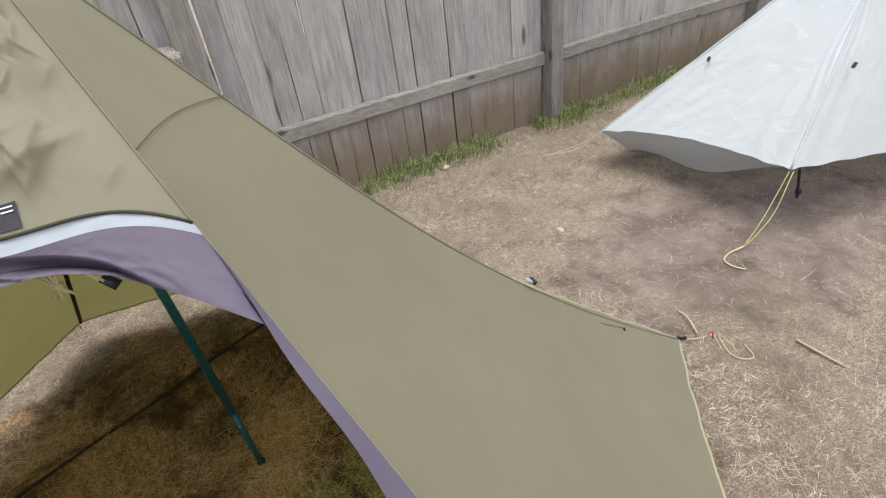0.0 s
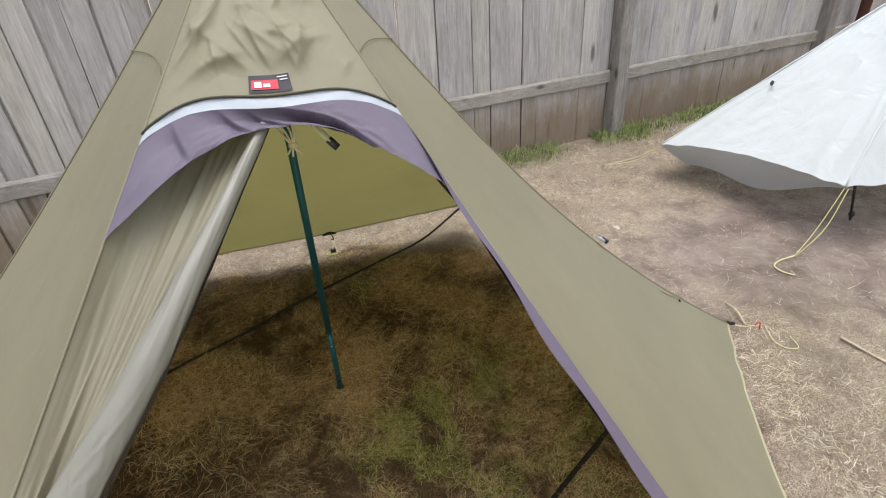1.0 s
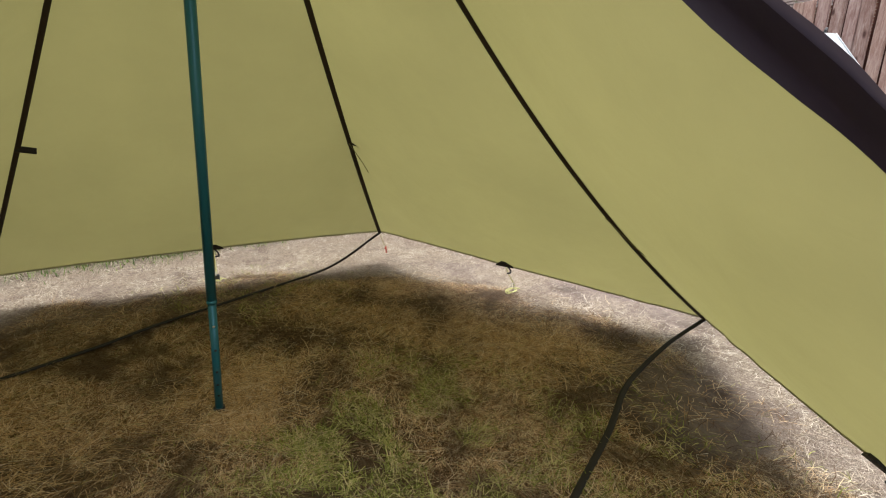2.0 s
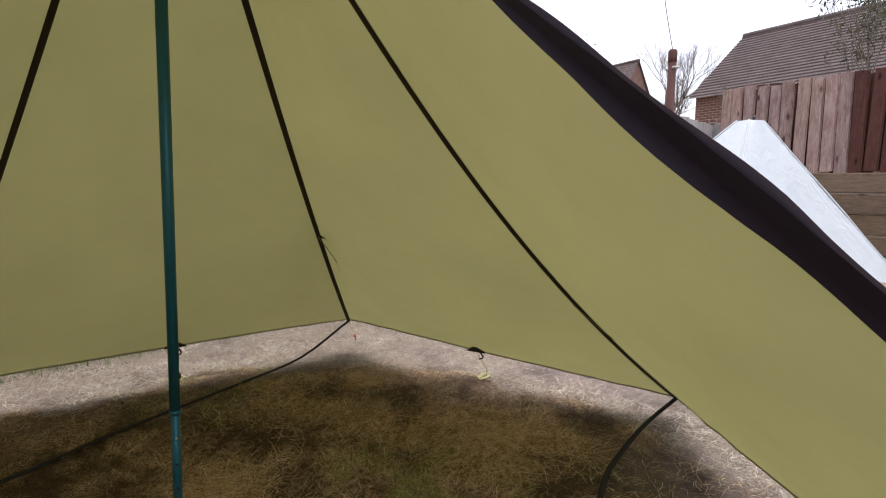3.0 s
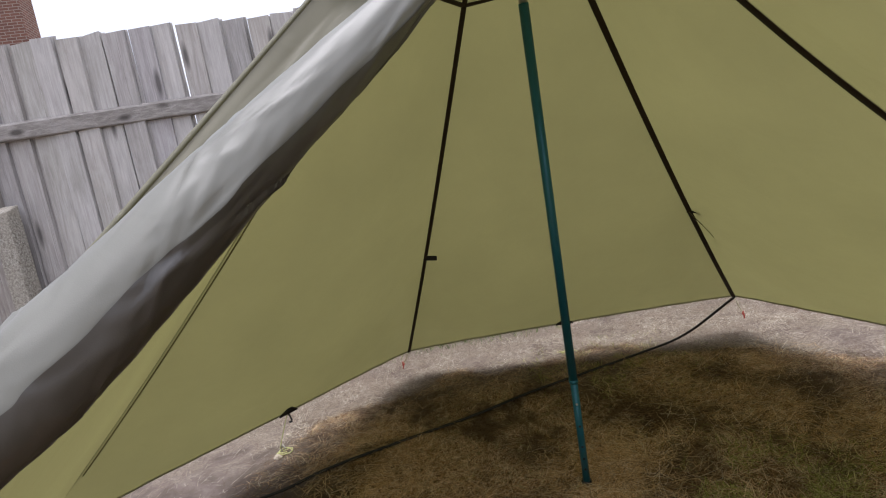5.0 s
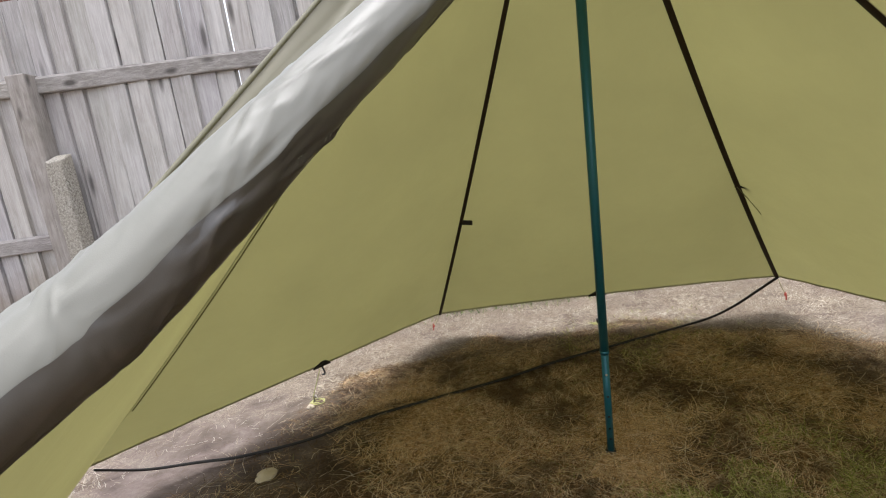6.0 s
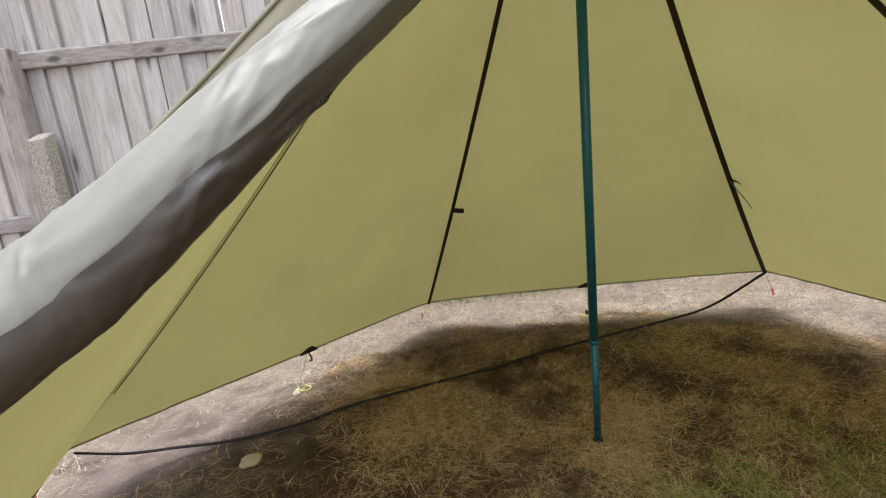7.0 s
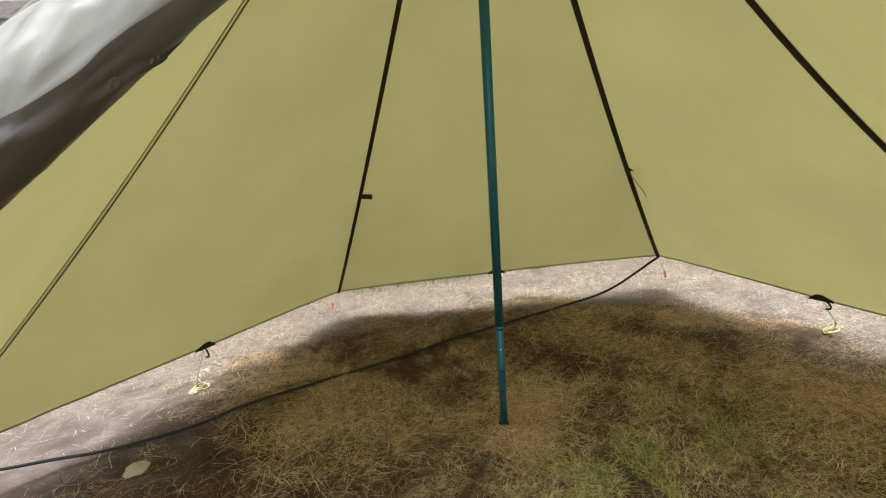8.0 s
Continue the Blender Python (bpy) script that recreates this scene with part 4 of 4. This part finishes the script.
for i in range(5):
    part("panel", grid_mesh("panel", lambda u, v: white_point(i, max(0.0, u), v), 60, 80, M_WHITE), white)
    part("seam", tube("seam", [white_point(i, q / 30, 0.0) + V(0, 0, 0.003) for q in range(31)], 0.005, M_WHITE, 6), white)


def skirt(u, v):
    """The inner wall hanging below the outer hem."""
    p = white_point(0, 1.0, v)
    q = V(2.17, 1.05, 0.07).lerp(V(2.40, 0.22, 0.20), v) - V(0, 0, 0.05 * math.sin(math.pi * v))
    return p.lerp(q + V(0, 0, 0.02 * math.sin(v * 9)), u)


part("peak_cap", grid_mesh("peak_cap", lambda u, v: WP + V(0, 0, 0.010 - 0.010 * u) + V(math.cos(v * 2 * math.pi), math.sin(v * 2 * math.pi), 0) * (0.071 * u), 3, 24, M_WHITE), white, "flat reinforced peak of white film")
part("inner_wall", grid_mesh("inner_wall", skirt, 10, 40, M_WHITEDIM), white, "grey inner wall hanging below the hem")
for p in (V(2.385, 0.80, 0.565), V(2.55, 0.235, 0.615), V(2.985, 0.475, 1.085)):
    ob = part("attachment", box_mesh("attachment", 0.03, 0.014, 0.02, M_BLACKPLASTIC, 0.004), white, "small black tie-out tab")
    ob.matrix_basis = Matrix.Translation(p) @ pose(0, 0, 0, 20, 30, 40)
stick = thing("trekking_pole", (2.30, 0.20, 0), "black trekking pole propping the white tent", "pole")
part("shaft", tube("shaft", [V(2.55, 0.30, -0.02), V(2.33, 0.195, 0.30)], 0.006, M_BLACKPLASTIC, 8), stick)
part("basket", tube("basket", [V(2.536, 0.293, 0.02), V(2.529, 0.290, 0.03)], 0.014, M_BLACKPLASTIC, 10), stick)
guy([(2.205, 0.14, 0.285), (2.1, 0.12, 0.12), (2.0, 0.10, 0.02)], M_CORD, 0.0016)
guy([(2.215, 0.13, 0.285), (2.12, 0.10, 0.13), (2.0, 0.095, 0.02)], M_CORD, 0.0016)
guy([(2.0, 0.10, 0.02), (1.92, 0.10, 0.012), (1.87, 0.075, 0.012), (1.865, 0.03, 0.012), (1.89, -0.01, 0.012)], M_CORDPALE, 0.0026)
peg(2.0, 0.1, 20)
guy([(2.02, 1.11, 0.185), (1.93, 1.2, 0.1), (1.79, 1.335, 0.02)], M_CORDPALE, 0.0022)
guy([(2.02, 1.11, 0.18), (1.95, 1.22, 0.07), (1.80, 1.33, 0.02)], M_CORDPALE, 0.0022)
peg(1.79, 1.337, -45)

# ---- litter ----
def litter(name, pts, r, mat, label, cat="twig"):
    solo(name, tube(name, smooth_line([V(x, y, ground_height(x, y) + z) for x, y, z in pts], 5), r, mat, 7, 0.7), label, cat)


litter("twig", [(1.73, -0.36, 0.008), (1.735, -0.43, 0.01), (1.75, -0.51, 0.008)], lambda u: 0.006 - 0.002 * u, M_TWIGWOOD, "pale broken twig on the dry ground")
litter("straw_stem", [(1.51, -0.06, 0.008), (1.50, -0.12, 0.016), (1.48, -0.19, 0.008)], 0.004, M_TWIGWOOD, "pale dry stem on the ground", "stem")


def stone(x, y, r, seed, flat=0.45, mat=M_CONCRETE):
    bm = bmesh.new()
    bmesh.ops.create_icosphere(bm, subdivisions=3, radius=r)
    for v in bm.verts:
        v.co *= 1 + 0.35 * noise.noise(v.co * (1.4 / r) + V(seed, 0, 0))
        v.co.z *= flat
    me = bpy.data.meshes.new("stone")
    bm.to_mesh(me)
    bm.free()
    me.materials.append(mat)
    ob = solo("stone", me, "small pale stone lying on the earth", "stone", "loose stones")
    ob.location = (x, y, ground_height(x, y) + r * flat * 0.5)


k = Mat("pale_stone", 0.85)
k.color(k.mix(k.noise(30, 4), (0.33, 0.27, 0.19), (0.55, 0.48, 0.37)))
M_STONE = k.m
stone(-0.905, -0.07, 0.028, 1, 0.35, M_STONE)
stone(-0.955, 0.32, 0.014, 2, 0.7, M_STONE)
stone(1.443, 0.61, 0.016, 3, 0.6, M_STONE)
stone(1.255, 1.56, 0.022, 4, 0.6, M_STONE)
stone(1.02, 1.60, 0.018, 6, 0.6, M_STONE)
stone(-1.0, 0.5, 0.011, 7, 0.7, M_STONE)

# ---- end of the garden ----
pole2 = thing("washing_post", (4.66, 2.2, 0), "rusted red-brown steel washing line post by the fence", "post")
part("shaft", tube("shaft", [V(4.66, 2.2, -0.05), V(4.655, 2.2, 1.95)], 0.04, M_RUST, 14), pole2)
part("cap", tube("cap", [V(4.655, 2.2, 1.90), V(4.655, 2.2, 1.93), V(4.655, 2.2, 2.0), V(4.655, 2.2, 2.02)], lambda u: 0.043 if u < 0.7 else 0.03, M_RUST, 14), pole2)
part("cleat", tube("cleat", [V(4.61, 2.16, 1.84), V(4.70, 2.16, 1.85)], 0.012, M_ALLOY, 8), pole2)
solo("overhead_wire", tube("overhead_wire", smooth_line([(4.655, 2.2, 2.0), (4.6, 2.25, 2.35), (4.4, 2.3, 3.1), (3.9, 2.5, 4.6)], 6), 0.004, M_BLACKPLASTIC, 5), "thin dark wire rising from a post", "wire")

RC, RD = V(5.96, 2.52, 0), V(0.165, -0.986, 0).normalized()
red = thing("red_fence", RC, "faded red-brown board fence above timber sleepers", "fence", kind="structure")
REDB = [board_mesh(0.100, 20 + q, M_REDWOOD, 0.018) for q in range(5)]
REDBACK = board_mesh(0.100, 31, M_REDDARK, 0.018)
rng = random.Random(9)
s = 0.12
i = 0
while s < 7.5:
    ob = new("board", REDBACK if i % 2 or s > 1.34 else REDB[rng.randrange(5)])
    ob.parent = red
    b0 = 0.82 + rng.uniform(-0.03, 0.03)
    b1 = 1.78 + 0.01 * s + rng.uniform(-0.02, 0.03)
    pt = RC + RD * s + V(0.075 * (i % 2), 0, b0)
    seat(ob, Matrix.Translation(pt) @ pose(0, 0, 0, rng.uniform(-1, 1), rng.uniform(-1.2, 1.2), math.degrees(math.atan2(RD.y, RD.x)) + rng.uniform(-3, 3)) @ Matrix.Diagonal((1, 1, b1 - b0, 1)), red)
    s += rng.uniform(0.056, 0.068)
    i += 1
for q in range(4):
    ob = new("sleeper", box_mesh("sleeper", 7.6, 0.1, 0.2, M_SLEEPER, 0.012))
    ob.parent = red
    seat(ob, Matrix.Translation(RC + RD * 3.7 + V(0.02 * (q % 2), 0, 0.1 + 0.206 * q)) @ pose(0, 0, 0, 0, 0, math.degrees(math.atan2(RD.y, RD.x))), red)


# ---- houses beyond ----
def roof_mesh(w, l, rise, mat):
    """Two slopes of tiles, laid in courses with real steps; ridge along y."""
    verts, faces = [], []
    n = 22
    for sg in (-1, 1):
        for i in range(n):
            u0, u1 = i / n, (i + 1) / n
            for u, dz in ((u0, 0.0), (u1, 0.035)):
                x = sg * w / 2 * (1 - u)
                z = rise * u + (0.035 if u == u0 else 0.0)
                for y in (-l / 2, l / 2):
                    verts.append((x, y, z))
            q = len(verts) - 4
            faces.append((q, q + 1, q + 3, q + 2))
            if i:
                faces.append((q - 2, q - 1, q + 1, q))
        m = len(verts)
    return put("roof", verts, faces, mat, False)


def house(name, x, y, w, l, eave, rise, wall_mat, label, rz=0.0):
    h = thing(name, (x, y, 0), label, "house")
    h.rotation_euler = (0, 0, radians(rz))
    verts = [(-w / 2, -l / 2, 0), (w / 2, -l / 2, 0), (w / 2, l / 2, 0), (-w / 2, l / 2, 0)]
    verts += [(a, b, eave) for a, b, _ in verts] + [(0, -l / 2, eave + rise * 0.985), (0, l / 2, eave + rise * 0.985)]
    faces = [(0, 1, 5, 8, 4), (1, 2, 6, 5), (2, 3, 7, 9, 6), (3, 0, 4, 7)]
    part("wall", put("wall", verts, faces, wall_mat, False), h, local=True)
    r = part("roof", roof_mesh(w + 0.5, l + 0.3, rise * (w + 0.5) / w, M_TILE), h, "brown plain-tiled roof", local=True)
    r.matrix_basis = Matrix.Translation((0, 0, eave - rise * 0.5 / w))
    ridge = part("ridge_tiles", tube("ridge_tiles", [V(0, -l / 2 - 0.15, 0), V(0, l / 2 + 0.15, 0)], 0.1, M_TILE, 8), r, local=True)
    ridge.matrix_basis = Matrix.Translation((0, 0, rise * (w + 0.5) / w))
    return h


house("house", 17.5, 0.6, 5.2, 16, 3.35, 2.05, M_BRICK, "low brick house with a dark brown tiled roof")
house("house", 30.8, 29.0, 4.0, 11, 5.6, 3.4, M_BRICK, "distant house with a steep tiled gable")
hh = house("house", -13.0, 11.0, 6, 9, 4.55, 2.0, M_BRICK, "brick house with a chimney behind the fence", 20)
ch = part("chimney", box_mesh("chimney", 1.1, 0.8, 2.6, M_BRICK, 0.02, True), hh, "red brick chimney stack", local=True)
ch.matrix_basis = Matrix.Translation((1.0, 0.4, 5.6))
part("chimney_cap", box_mesh("chimney_cap", 1.25, 0.95, 0.12, M_BRICK, 0.02), ch, local=True).matrix_basis = Matrix.Translation((0, 0, 2.55))
pier = solo("brick_pier", box_mesh("brick_pier", 0.5, 0.3, 1.55, M_BRICK, 0.012, True), "low red brick pier behind the fence corner", "wall")
pier.location = (6.9, 3.1, 0)


# ---- trees ----
def branching(start, direction, length, radius, depth, rr, verts, faces, tips, spread=0.6, sides=5):
    pts = [Vector(start)]
    d = Vector(direction).normalized()
    for i in range(4):
        d = (d + Vector((rr.gauss(0, 0.10), rr.gauss(0, 0.10), rr.gauss(0.04, 0.06)))).normalized()
        pts.append(pts[-1] + d * length / 4)
    v, f = tube_data(pts, lambda u: radius * (1 - 0.45 * u), sides)
    o = len(verts)
    verts += v
    faces += [tuple(o + q for q in fc) for fc in f]
    if depth == 0:
        tips += pts[2:]
        return
    for i in range(rr.randint(3, 4)):
        b = pts[rr.randint(2, 4)]
        nd = (d + Vector((rr.uniform(-1, 1), rr.uniform(-1, 1), rr.uniform(-0.3, 0.7))) * spread).normalized()
        branching(b, nd, length * rr.uniform(0.55, 0.8), radius * 0.5, depth - 1, rr, verts, faces, tips, spread, max(3, sides - 1))


def leaf_cloud(points, count, size, seed, spread):
    rr = np.random.default_rng(seed)
    verts, faces = [], []
    for i in range(count):
        p = Vector(points[rr.integers(0, len(points))]) + Vector(rr.normal(0, spread, 3))
        a, b = Vector(rr.normal(0, 1, 3)).normalized(), Vector(rr.normal(0, 1, 3)).normalized()
        s_ = size * rr.uniform(0.5, 1.2)
        o = len(verts)
        verts += [p - a * s_, p + b * s_ * 0.35, p + a * s_, p - b * s_ * 0.35]
        faces.append((o, o + 1, o + 2, o + 3))
    return verts, faces


def tree(x, y, height, seed, label, leaves=0, depth=4, spread=0.6, leaf=0.05, fuzz=0.08, radius=None):
    rr = random.Random(seed)
    t = thing("tree", (x, y, 0), label, "tree")
    verts, faces, tips = [], [], []
    r0 = radius or height * 0.022
    branching((x, y, 0), (0, 0, 1), height * 0.42, r0, depth, rr, verts, faces, tips, spread)
    part("trunk", put("trunk", verts, faces, M_BARK), t, "bare grey-brown trunk and limbs")
    if leaves:
        part("crown", put("crown", *leaf_cloud(tips, leaves, leaf, seed, fuzz), M_LEAF, False), t)


tree(24.0, 16.2, 7.0, 3, "leafless tree with fine spreading twigs", 0, 6, 0.75, radius=0.17)
tree(11.2, 2.6, 3.9, 11, "sparse dark evergreen shrub tree beyond the fence", 900, 4, 0.5, 0.06, 0.1, 0.05)
tree(10.4, 9.4, 5.0, 5, "slender tree with sparse spring buds", 420, 4, 0.45, 0.06, 0.08, 0.06)
tree(8.6, 9.6, 5.0, 8, "slender tree with sparse spring buds", 420, 4, 0.45, 0.06, 0.08, 0.06)
tree(9.5, 4.0, 2.6, 15, "bare leafless shrub behind the fence", 60, 5, 0.5, 0.03, 0.05, 0.045)

# ---- grass ----
tagged(new("dead_grass", blades("dead_grass", 280000, dead_turf, M_STRAW, (0.018, 0.05), (0.0008, 0.0016), (0.02, 0.4), 1)), "matted dead straw-coloured grass over the ground", "grass", kind="stuff")
tagged(new("brown_grass", blades("brown_grass", 150000, brown_turf, M_BROWN, (0.018, 0.065), (0.0009, 0.0019), (0.0, 0.30), 7)), "matted brown thatch with orange-brown straw, tent shade in its colour", "grass", kind="stuff")
tagged(new("straw_nests", blades("straw_nests", 18000, straw_nests, M_NEST, (0.03, 0.10), (0.0009, 0.0019), (0.0, 0.28), 9)), "tufts of orange-tan straw round the pole", "straw", kind="stuff")
tagged(new("loose_straw", blades("loose_straw", 2600, loose_straw, M_STRAW, (0.05, 0.13), (0.0009, 0.0018), (0.02, 0.16), 12)), "long loose straws scattered over the ground", "straw", kind="stuff")
tagged(new("green_grass", blades("green_grass", 11000, green_inside, M_GREEN, (0.015, 0.045), (0.0012, 0.0024), (0.1, 0.7), 2)), "short green grass in sparse patches", "grass", kind="stuff")
tagged(new("fence_grass", blades("fence_grass", 15000, fence_foot, M_FENCEGREEN, (0.05, 0.15), (0.002, 0.004), (0.5, 1.4), 3)), "longer green grass along the fence foot", "grass", kind="stuff")
tagged(new("fence_straw", blades("fence_straw", 9000, fence_foot, M_STRAW, (0.05, 0.13), (0.0015, 0.003), (0.2, 1.2), 5)), "dry grass stems along the fence foot", "grass", kind="stuff")
